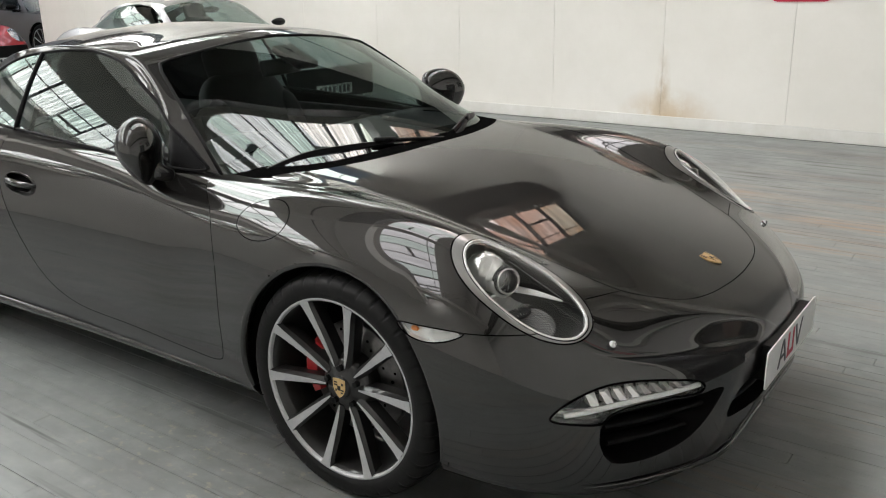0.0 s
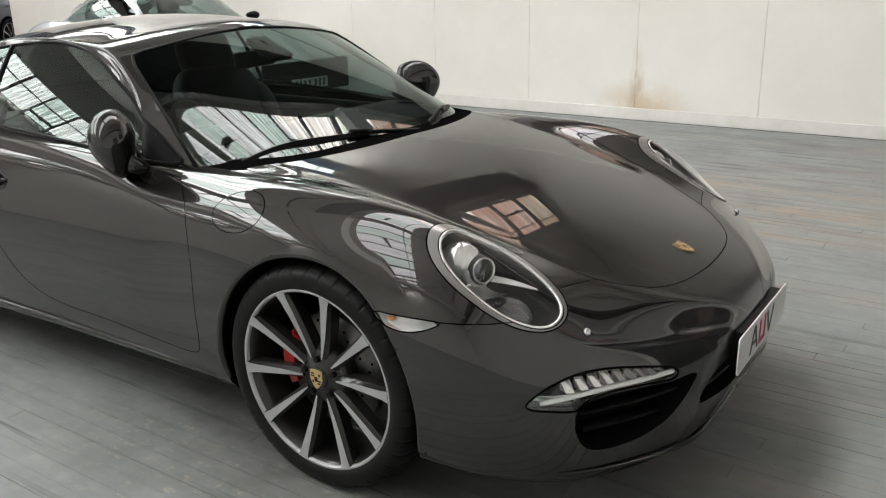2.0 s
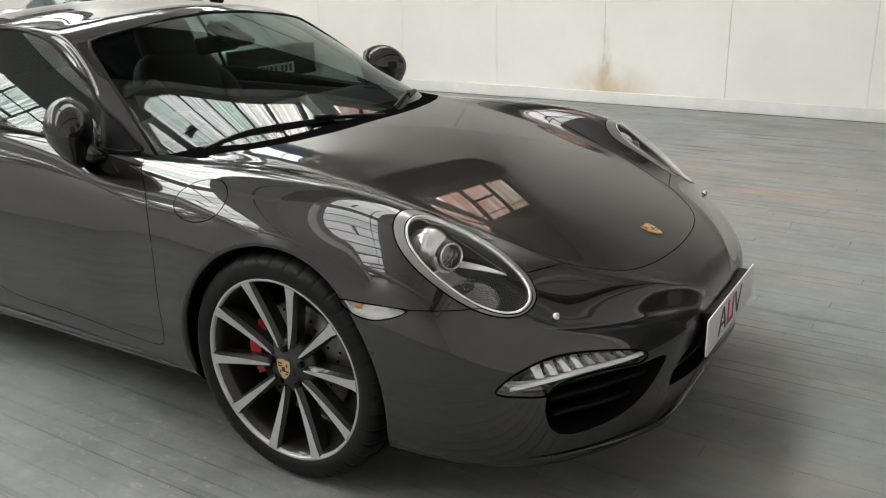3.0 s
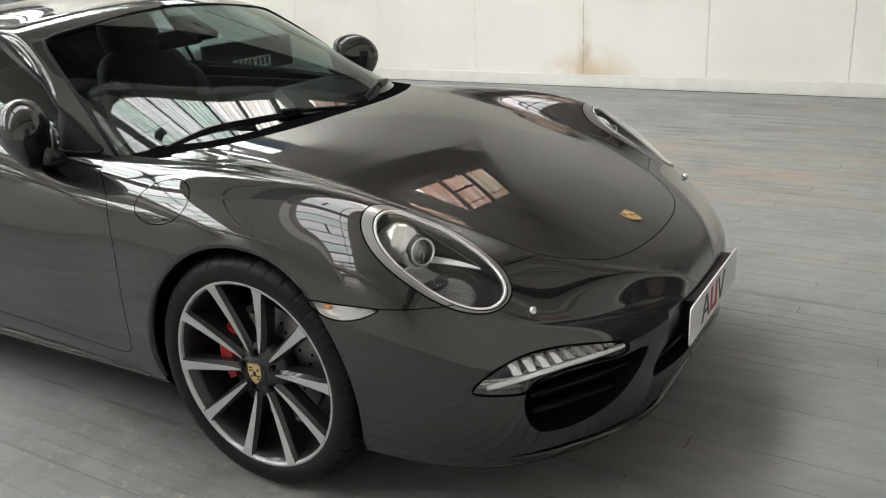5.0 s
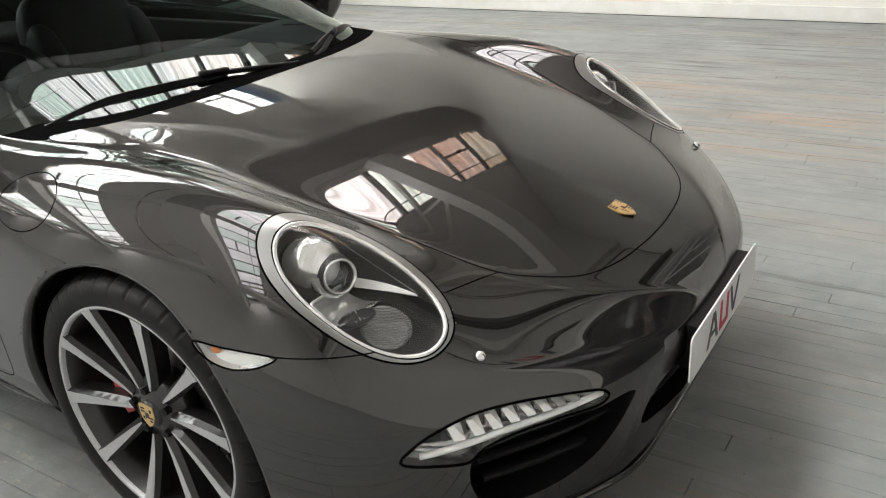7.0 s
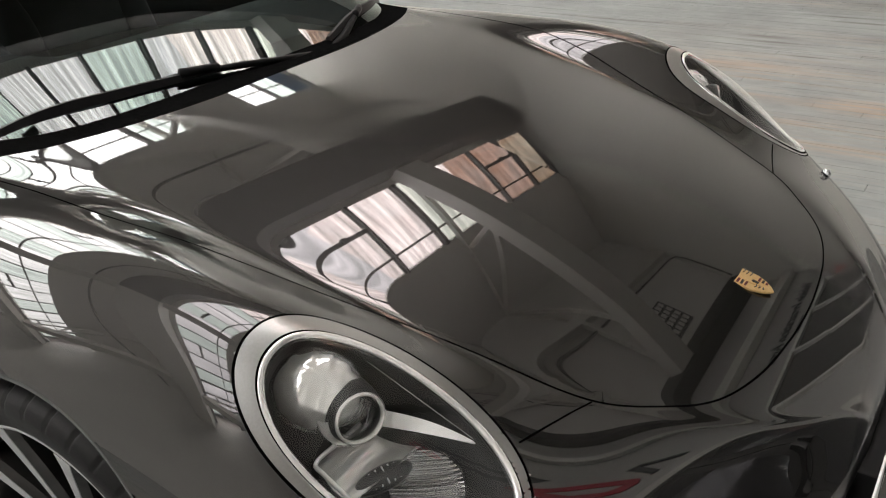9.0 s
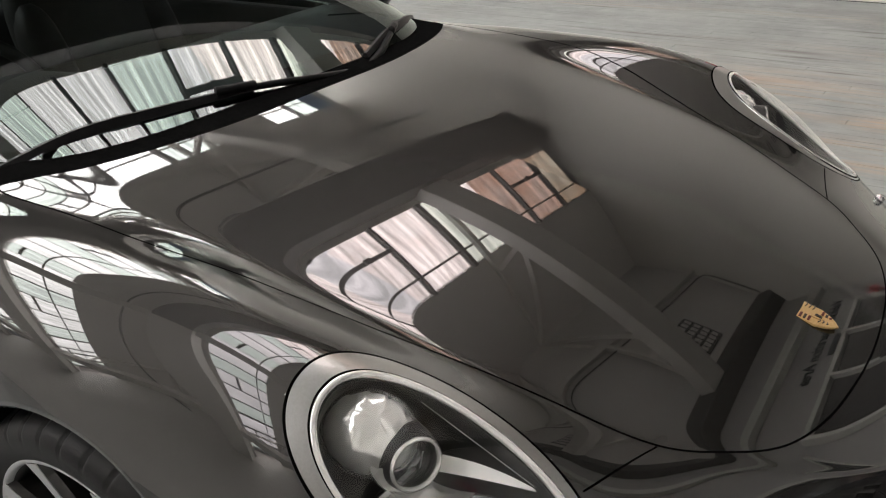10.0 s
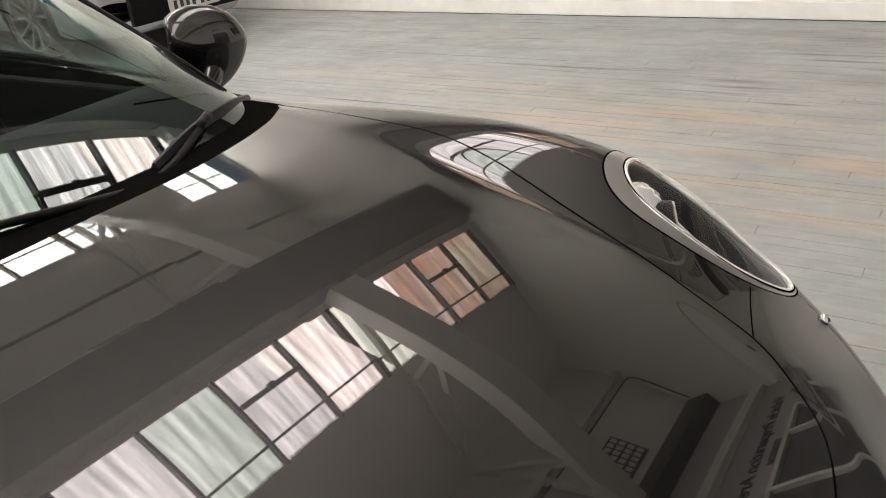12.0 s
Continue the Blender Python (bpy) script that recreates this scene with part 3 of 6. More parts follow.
def grid_faces(nu, nv, keep=None):
    i = np.arange(nu * nv).reshape(nu, nv)
    f = np.stack([i[:-1, :-1], i[:-1, 1:], i[1:, 1:], i[1:, :-1]], -1).reshape(-1, 4)
    return f if keep is None else f[keep]


# ---- cutting the skin into panels ----
def unit(v):
    v = np.asarray(v, float)
    return v / np.linalg.norm(v)


SIDE = (np.array([1.0, 0, 0]), np.array([0, 0, 1.0]), np.array([0, 1.0, 0]))
TOP = (np.array([1.0, 0, 0]), np.array([0, 1.0, 0]), np.array([0, 0, 1.0]))
FRONT = (np.array([0, 1.0, 0]), np.array([0, 0, 1.0]), np.array([1.0, 0, 0]))


class Skin:
    """A fine sheet of quads that is divided along drawn outlines; each piece becomes a panel of its own."""

    def __init__(self, p):
        self.nu, self.nv = p.shape[:2]
        self.n = sheet_normals(p).reshape(-1, 3)
        self.p = p.reshape(-1, 3).copy()
        self.f = grid_faces(self.nu, self.nv)
        self.label = np.zeros(len(self.f), int)
        self.locked = np.zeros(len(self.p), bool)
        q = self.p.reshape(p.shape)
        eu = np.linalg.norm(np.gradient(q, axis=0), axis=2)
        ev = np.linalg.norm(np.gradient(q, axis=1), axis=2)
        self.cell = np.maximum(eu, ev).reshape(-1)
        self.names = [""]

    def distance(self, curve, basis, idx):
        """Signed distance (inside positive) of vertices to a closed outline, and the way to it."""
        a, b, _ = basis
        v = np.stack([self.p[idx] @ a, self.p[idx] @ b], 1)
        c0, c1 = curve, np.roll(curve, -1, 0)
        best, way, inside = np.full(len(v), 1e9), np.zeros_like(v), np.zeros(len(v), bool)
        for s, e in zip(c0, c1):
            d = e - s
            t = np.clip(((v - s) @ d) / (d @ d + 1e-15), 0, 1)
            w = s + t[:, None] * d - v
            r = np.hypot(w[:, 0], w[:, 1])
            m = r < best
            best[m], way[m] = r[m], w[m]
            cross = ((s[1] > v[:, 1]) != (e[1] > v[:, 1])) & (v[:, 0] < (e[0] - s[0]) * (v[:, 1] - s[1]) / (e[1] - s[1] + 1e-15) + s[0])
            inside ^= cross
        return np.where(inside, best, -best), way

    def cut(self, name, curve, basis, near, only=None):
        """Faces inside the outline (and where near(p, n) holds) become the panel name."""
        curve = np.asarray(curve, float)
        ok = near(self.p, self.n)
        a, b, c = basis
        lo, hi = curve.min(0) - 0.03, curve.max(0) + 0.03
        pa, pb = self.p @ a, self.p @ b
        ok &= (pa > lo[0]) & (pa < hi[0]) & (pb > lo[1]) & (pb < hi[1])
        idx = np.nonzero(ok)[0]
        sd, way = self.distance(curve, basis, idx)
        nc = self.n[idx] @ c
        nc = np.where(np.abs(nc) < 0.15, 0.15 * np.where(nc < 0, -1, 1), nc)
        snap = (np.abs(sd) < 0.52 * self.cell[idx]) & ~self.locked[idx]
        move = way[:, :1] * a + way[:, 1:] * b - ((way[:, 0] * (self.n[idx] @ a) + way[:, 1] * (self.n[idx] @ b)) / nc)[:, None] * c
        snap &= np.linalg.norm(move, axis=1) < 1.6 * self.cell[idx]
        k = idx[snap]
        self.p[k] += move[snap]
        self.locked[k] = True
        full = np.full(len(self.p), -1.0)
        full[idx] = np.where(snap, 0, sd)
        inside = (full[self.f].mean(1) > 0) & (full[self.f].min(1) > -0.9)
        if only is not None:
            inside &= np.isin(self.label, [self.names.index(o) for o in only])
        if name not in self.names:
            self.names.append(name)
        self.label[inside] = self.names.index(name)

    def on_sheet(self, curve, basis, near, lift=0.0):
        """Points of the sheet under a drawn curve."""
        curve = np.asarray(curve, float)
        a, b, c = basis
        idx = np.nonzero(near(self.p, self.n))[0]
        v = np.stack([self.p[idx] @ a, self.p[idx] @ b], 1)
        out = []
        for q in curve:
            k = np.argmin(((v - q)**2).sum(1))
            i, w = idx[k], q - v[k]
            n = self.n[i]
            nc = n @ c
            nc = 0.15 * (-1 if nc < 0 else 1) if abs(nc) < 0.15 else nc
            out.append(self.p[i] + w[0] * a + w[1] * b - (w[0] * (n @ a) + w[1] * (n @ b)) / nc * c + lift * n)
        return np.array(out)

    def even(self, name, side):
        """Evens out the normals of a pane of bent glass: a side pane is nearly flat, the windscreen is alike on both halves."""
        k = np.unique(self.f[self.label == self.names.index(name)])
        q, n = self.p[k], self.n[k]
        if side:
            a, b = q[:, 0] - q[:, 0].mean(), q[:, 2] - q[:, 2].mean()
            m = np.stack([0 * a + 1, a, b], 1)
            c = np.linalg.lstsq(m, n, rcond=None)[0]
            c[1] *= 0.25
            out = m @ c
        else:
            a, y = q[:, 0] + 0.7, q[:, 1]
            m = np.stack([a**i * y**(2 * j) for i in range(2) for j in range(3)], 1)
            mid = np.abs(y) < 0.58
            solve = lambda mat, rhs: np.linalg.lstsq(mat[mid], rhs[mid], rcond=None)[0]
            out = np.stack([m @ solve(m, n[:, 0]), y * (m @ solve(m * y[:, None], n[:, 1])), m @ solve(m, n[:, 2])], 1)
        self.n[k] = out / np.linalg.norm(out, axis=1)[:, None]

    def panel(self, name, mat, parent, sgn, as_name=None, label="", thick=0.0):
        """The panel as a mesh; sgn -1 gives its mirror image on the other side."""
        f = self.f[self.label == self.names.index(name)]
        if not len(f):
            return None
        used, inv = np.unique(f, return_inverse=True)
        v, n, f = self.p[used].copy(), self.n[used].copy(), inv.reshape(-1, 4)
        if sgn < 0:
            v[:, 1] *= -1
            n[:, 1] *= -1
            f = f[:, ::-1]
        return mesh_ob(as_name or name, v, f, mat, parent, True, label, n)


def ellipse(cx, cy, rx, ry, n=72, power=2.0, tilt=0.0):
    t = np.linspace(0, 2 * np.pi, n, endpoint=False)
    c, s = np.cos(t), np.sin(t)
    x, y = rx * np.sign(c) * np.abs(c)**(2 / power), ry * np.sign(s) * np.abs(s)**(2 / power)
    ct, st = math.cos(tilt), math.sin(tilt)
    return np.stack([cx + x * ct - y * st, cy + x * st + y * ct], 1)


# headlamp: an oval in a tilted plane
LAMP_C = np.array([0.495, -0.695, 0.70])
LAMP_A = unit((0.872, 0.096, -0.482))
LAMP_B = unit(np.array([0.03, 0.967, 0.254]) - LAMP_A * (LAMP_A @ np.array([0.03, 0.967, 0.254])))
LAMP_N = np.cross(LAMP_A, LAMP_B)
LAMP = (LAMP_A, LAMP_B, LAMP_N)
LO = np.array([LAMP_C @ LAMP_A, LAMP_C @ LAMP_B])
LAMP_OUT = ellipse(-0.001, 0.001, 0.206, 0.119, 96, 2.2) + LO
LAMP_IN = ellipse(0.012, -0.004, 0.185, 0.100, 96, 2.2) + LO
BONNET = smooth_curve([(-0.285, -0.0), (-0.288, -0.20), (-0.312, -0.37), (-0.353, -0.515), (-0.395, -0.60), (-0.425, -0.648), (-0.22, -0.642), (-0.036, -0.632), (0.118, -0.60), (0.218, -0.572), (0.363, -0.528), (0.511, -0.485), (0.645, -0.441), (0.722, -0.375), (0.776, -0.302), (0.808, -0.20), (0.822, -0.08), (0.825, 0.0)], 150)
BONNET_RING = np.vstack([BONNET, [(0.825, 0.05), (-0.285, 0.05)]])
SCUTTLE = np.vstack([[(-0.285, 0.05)], BONNET[:44], [(-0.425, -0.652), (-0.47, -0.668), (-0.58, -0.672), (-0.72, -0.66), (-0.72, 0.05)]])
BUMPER = np.array([(0.1, 0.05), (0.1, 0.606), (0.25, 0.607), (0.45, 0.607), (0.56, 0.605), (0.585, 0.64), (0.60, 0.657), (0.646, 0.631), (0.74, 0.601), (0.83, 0.574), (1.1, 0.574), (1.1, 0.05)])
ARCH = ellipse(0, 0.332, 0.370, 0.376, 120)
ARCH_R = ellipse(-2.45, 0.338, 0.39, 0.385, 120)
DOOR = smooth_curve([(-0.655, 0.90), (-0.63, 0.835), (-0.528, 0.755), (-0.474, 0.62), (-0.456, 0.46), (-0.458, 0.345), (-0.50, 0.305), (-0.65, 0.302), (-0.93, 0.316), (-1.20, 0.325), (-1.34, 0.36), (-1.45, 0.43), (-1.585, 0.576), (-1.66, 0.68), (-1.71, 0.80), (-1.73, 0.93)], 120)
MARKER = smooth_curve([(0.245, 0.606), (0.258, 0.588), (0.29, 0.574), (0.335, 0.569), (0.385, 0.579), (0.425, 0.600), (0.395, 0.605), (0.31, 0.606)], 48, True)
DRL = smooth_curve([(-0.803, 0.406), (-0.793, 0.436), (-0.765, 0.464), (-0.715, 0.485), (-0.65, 0.486), (-0.566, 0.471), (-0.488, 0.449), (-0.466, 0.428), (-0.492, 0.415), (-0.572, 0.424), (-0.649, 0.425), (-0.70, 0.413), (-0.724, 0.39), (-0.765, 0.394)], 84, True)
INTAKE = smooth_curve([(-0.722, 0.385), (-0.722, 0.335), (-0.705, 0.290), (-0.675, 0.266), (-0.62, 0.262), (-0.56, 0.272), (-0.50, 0.294), (-0.45, 0.332), (-0.408, 0.380), (-0.396, 0.404), (-0.43, 0.412), (-0.49, 0.410), (-0.572, 0.418), (-0.649, 0.419), (-0.70, 0.408)], 84, True)
MOUTH = smooth_curve([(-0.372, 0.310), (-0.31, 0.303), (-0.15, 0.300), (0.05, 0.300), (0.05, 0.392), (-0.15, 0.392), (-0.28, 0.388), (-0.345, 0.36)], 60, True)
FLAP = ellipse(-0.297, 0.772, 0.102, 0.051, 64, 2.0, 0.10)
WINDOW = smooth_curve([(-0.672, 0.858), (-0.722, 0.892), (-0.80, 0.940), (-0.885, 0.985), (-1.024, 1.062), (-1.17, 1.138), (-1.29, 1.177), (-1.49, 1.196), (-1.81, 1.170), (-2.0, 1.127), (-2.25, 1.045), (-2.44, 0.965), (-2.45, 0.94), (-2.35, 0.925), (-2.0, 0.912), (-1.6, 0.898), (-1.3, 0.884), (-1.13, 0.875), (-0.975, 0.864), (-0.83, 0.855), (-0.72, 0.850)], 170, True)
SCREEN = np.array([(-0.1, 0.05), (-0.1, -0.8), (-0.56, -0.70), (-0.72, -0.657), (-0.84, -0.622), (-0.95, -0.589), (-1.03, -0.562), (-1.062, -0.54), (-1.058, -0.50), (-1.042, -0.40), (-1.045, -0.19), (-1.05, 0.0), (-1.05, 0.05)])
COWL = np.array([(-0.1, 0.05), (-0.322, 0.05), (-0.322, 0.0), (-0.328, -0.2), (-0.356, -0.37), (-0.410, -0.515), (-0.472, -0.60), (-0.55, -0.665), (-0.60, -0.72), (-0.60, -0.9), (-0.1, -0.9)])
BACKLIGHT = np.vstack([smooth_curve([(-2.10, 0.05), (-2.10, -0.25), (-2.13, -0.42), (-2.20, -0.47), (-2.45, -0.43), (-2.68, -0.36), (-2.74, -0.28), (-2.76, 0.05)], 60)])
TUB = np.array([(-0.44, 0.05), (-0.44, -0.40), (-0.52, -0.56), (-0.70, -0.655), (-1.2, -0.70), (-1.8, -0.70), (-2.3, -0.64), (-2.6, -0.5), (-2.65, 0.05)])
right = lambda p, n: p[:, 1] < -0.3
above = lambda p, n: (n[:, 2] > 0.15) & (p[:, 2] > 0.4)
ahead = lambda p, n: (n[:, 0] > 0.12) & (p[:, 0] > 0.55)
lamp_near = lambda p, n: (p[:, 1] < -0.4) & (p[:, 0] > 0.2) & (p[:, 2] > 0.5)


def revolve(name, profile, segs, mat, parent, label="", wobble=None, closed=False):
    """A ring or dish round the y axis from (radius, y) pairs."""
    prof = np.asarray(profile, float)
    a = np.linspace(0, 2 * np.pi, segs, endpoint=False)
    r = prof[None, :, 0] + (wobble(a[:, None], prof[None, :, 0], prof[None, :, 1]) if wobble else 0)
    r = np.broadcast_to(r, (segs, len(prof)))
    v = np.stack([r * np.cos(a)[:, None], np.broadcast_to(prof[None, :, 1], r.shape), r * np.sin(a)[:, None]], -1).reshape(-1, 3)
    k, f = len(prof), []
    for i in range(segs):
        j = (i + 1) % segs
        for q in range(k if closed else k - 1):
            w = (q + 1) % k
            f.append((i * k + q, i * k + w, j * k + w, j * k + q))
    return mesh_ob(name, v, f, mat, parent, True, label)


def dome(name, centre, radii, mat, parent, label="", shape=None, nu=28, nv=16, basis=None):
    """A closed rounded body; shape bends its unit sphere."""
    bm = bmesh.new()
    bmesh.ops.create_uvsphere(bm, u_segments=nu, v_segments=nv, radius=1)
    for v in bm.verts:
        c = np.array(v.co)
        if shape:
            c = shape(c)
        c = c * np.asarray(radii)
        if basis is not None:
            c = c[0] * basis[0] + c[1] * basis[1] + c[2] * basis[2]
        v.co = Vector(np.asarray(centre) + c)
    return part(name, bm, mat, parent, label, True)


def slab(name, outline, basis, origin, depth, mat, parent, label="", bevel=0.0):
    """A flat plate of the given outline, in the plane of basis at origin, thick towards -basis[2]."""
    bm = bmesh.new()
    a, b, c = (np.asarray(q, float) for q in basis)
    o = np.asarray(origin, float)
    vs = [bm.verts.new(o + q[0] * a + q[1] * b) for q in outline]
    f = bm.faces.new(vs)
    r = bmesh.ops.extrude_face_region(bm, geom=[f])
    for v in r["geom"]:
        if isinstance(v, bmesh.types.BMVert):
            v.co += Vector(-c * depth)
    bmesh.ops.recalc_face_normals(bm, faces=bm.faces)
    if bevel:
        bmesh.ops.bevel(bm, geom=list(bm.edges), offset=bevel, segments=2, affect="EDGES")
    return part(name, bm, mat, parent, label)


def rounded_rect(w, h, r, n=5):
    out = []
    for cx, cy, a0 in ((w / 2 - r, h / 2 - r, 0), (-w / 2 + r, h / 2 - r, 90), (-w / 2 + r, -h / 2 + r, 180), (w / 2 - r, -h / 2 + r, 270)):
        for k in range(n):
            t = radians(a0 + 90 * k / (n - 1))
            out.append((cx + r * math.cos(t), cy + r * math.sin(t)))
    return out


def shield(w, h):
    return [(-w / 2, h / 2), (0, h / 2 * 1.1), (w / 2, h / 2), (w / 2, 0), (w * 0.36, -h * 0.25), (w * 0.18, -h * 0.42), (0, -h * 0.52), (-w * 0.18, -h * 0.42), (-w * 0.36, -h * 0.25), (-w / 2, 0)]


# ---- wheels ----
def road_wheel(parent, x, y, side, calliper=RED, face=MACHINED, detail=True, spin=5.0):
    """A ten-spoke wheel; its outer side faces -y before it is turned."""
    hub = new("wheel")
    hub.parent = parent
    segs = 480 if detail else 64

    def tread(a, r, yy):
        k = np.round(a / (2 * np.pi) * segs)
        return np.where((np.abs(yy) > 0.058) & (r > 0.314) & ((k + np.where(yy > 0, 5, 0)) % 12 == 0), -0.007, 0.0)

    prof = [(0.262, 0.105), (0.268, 0.112), (0.285, 0.119), (0.302, 0.119), (0.316, 0.116), (0.3255, 0.107), (0.3320, 0.093), (0.3362, 0.072), (0.3385, 0.052), (0.339, 0.047), (0.332, 0.0465), (0.332, 0.038), (0.3395, 0.0375), (0.340, 0.006), (0.3335, 0.0055), (0.3335, -0.004)]
    prof = prof + [(r, -q) for r, q in prof[::-1]]
    revolve("tyre", prof, segs, RUBBER, hub, "black low-profile tyre", tread if detail else None)
    rs = 120 if detail else 48
    revolve("rim_lip", [(0.264, -0.100), (0.2705, -0.106), (0.2715, -0.110), (0.2695, -0.1125), (0.2645, -0.1125), (0.2610, -0.110), (0.259, -0.100)], rs, face, hub, "bright machined rim edge")
    revolve("rim_barrel", [(0.262, -0.104), (0.256, -0.100), (0.250, -0.06), (0.238, -0.03), (0.236, 0.05), (0.25, 0.09), (0.262, 0.106)], rs, SPOKE, hub, "dark grey rim barrel")
    revolve("brake_disc", [(0.09, -0.022), (0.168, -0.022), (0.170, -0.018), (0.170, 0.006), (0.168, 0.010), (0.09, 0.010)], rs, STEEL, hub, "bare steel drilled brake disc")
    if detail:
        for i in range(36):
            a = 2 * np.pi * i / 36
            r = (0.115, 0.133, 0.15)[i % 3]
            bm = bmesh.new()
            bmesh.ops.create_cone(bm, cap_ends=True, segments=8, radius1=0.0042, radius2=0.0042, depth=0.002, matrix=pose(r * math.cos(a), -0.0225, r * math.sin(a), 90))
            part("drill_hole", bm, GAP, hub)
    # calliper sits behind the spokes, towards the back of the car
    ca, cn = np.linspace(radians(140), radians(205), 14), 14
    v, f = [], []
    for a in ca:
        e = 0.006 * math.cos((a - radians(172)) * 5)
        for r, q in ((0.128, -0.052), (0.158 + e, -0.056), (0.172 + e, -0.045), (0.176 + e, 0.04), (0.115, 0.04), (0.122, -0.035)):
            v.append((r * math.cos(a), q, r * math.sin(a)))
    for i in range(cn - 1):
        for k in range(6):
            f.append((i * 6 + k, i * 6 + (k + 1) % 6, (i + 1) * 6 + (k + 1) % 6, (i + 1) * 6 + k))
    f += [tuple(range(6))[::-1], tuple((cn - 1) * 6 + k for k in range(6))]
    mesh_ob("brake_calliper", v, f, calliper, hub, False, "red painted brake calliper")
    revolve("hub_disc", [(0.0, -0.088), (0.036, -0.088), (0.042, -0.083), (0.060, -0.080), (0.078, -0.074), (0.090, -0.055), (0.092, -0.03), (0.06, 0.03)], 60, SPOKE, hub, "dark grey wheel centre")
    revolve("centre_cap", [(0.0, -0.098), (0.026, -0.0975), (0.031, -0.095), (0.033, -0.088)], 40, SPOKE, hub)
    slab("crest", shield(0.044, 0.056), ((1, 0, 0), (0, 0, 1), (0, -1, 0)), (0, -0.0995, 0), 0.002, GOLD, hub, "gold and black centre crest")
    for q in ((-0.018, 0.008, -0.006, 0.012), (-0.018, 0.016, -0.006, 0.020), (0.006, -0.014, 0.014, -0.010), (0.006, -0.006, 0.017, -0.002), (-0.006, -0.006, 0.005, 0.008), (-0.014, -0.010, -0.009, -0.003), (0.009, 0.010, 0.015, 0.018)):
        slab("crest_field", [(q[0], q[1]), (q[2], q[1]), (q[2], q[3]), (q[0], q[3])], ((1, 0, 0), (0, 0, 1), (0, -1, 0)), (0, -0.1002, 0), 0.001, GOLD_DARK, hub)
    for i in range(5):
        a = radians(spin + 18 + 72 * i)
        bm = bmesh.new()
        bmesh.ops.create_cone(bm, cap_ends=True, segments=6, radius1=0.0110, radius2=0.0095, depth=0.03, matrix=pose(0.056 * math.cos(a), -0.078, 0.056 * math.sin(a), 90))
        part("wheel_bolt", bm, BLACK, hub)
    rr = np.linspace(0.062, 0.2625, 9)
    for i in range(10):
        a = radians(spin + 36 * i)
        u, w = np.array([math.cos(a), 0, math.sin(a)]), np.array([-math.sin(a), 0, math.cos(a)])
        s = (rr - rr[0]) / (rr[-1] - rr[0])
        yf = -(0.087 + 0.0255 * s**1.4)
        half = 0.0018 + 0.0120 * s**0.75
        half[-1] += 0.003
        back = half + 0.005 + 0.006 * (1 - s)
        v, f, fv, ff = [], [], [], []
        for r, q, h, b in zip(rr, yf, half, back):
            for off, dep in ((-h, q), (h, q), (b, q + 0.012), (b * 0.8, q + 0.05), (-b * 0.8, q + 0.05), (-b, q + 0.012)):
                v.append(r * u + off * w + np.array([0, dep, 0]))
            fv += [r * u - h * w + np.array([0, q - 0.0012, 0]), r * u + h * w + np.array([0, q - 0.0012, 0]), r * u + h * w + np.array([0, q + 0.001, 0]), r * u - h * w + np.array([0, q + 0.001, 0])]
        for k in range(8):
            for m in range(6):
                f.append((k * 6 + m, k * 6 + (m + 1) % 6, (k + 1) * 6 + (m + 1) % 6, (k + 1) * 6 + m))
            for m in range(4):
                ff.append((k * 4 + m, k * 4 + (m + 1) % 4, (k + 1) * 4 + (m + 1) % 4, (k + 1) * 4 + m))
        f += [tuple(range(6))[::-1], tuple(48 + m for m in range(6))]
        ff += [(3, 2, 1, 0), (32, 33, 34, 35)]
        sp = mesh_ob("spoke", v, f, SPOKE, hub, False, "dark grey spoke with bright machined face")
        mesh_ob("spoke_face", fv, ff, face, sp, False)
    hub.matrix_basis = pose(x, y, 0.337) if side < 0 else pose(x, y, 0.337, 0, 0, 180)
    return hub


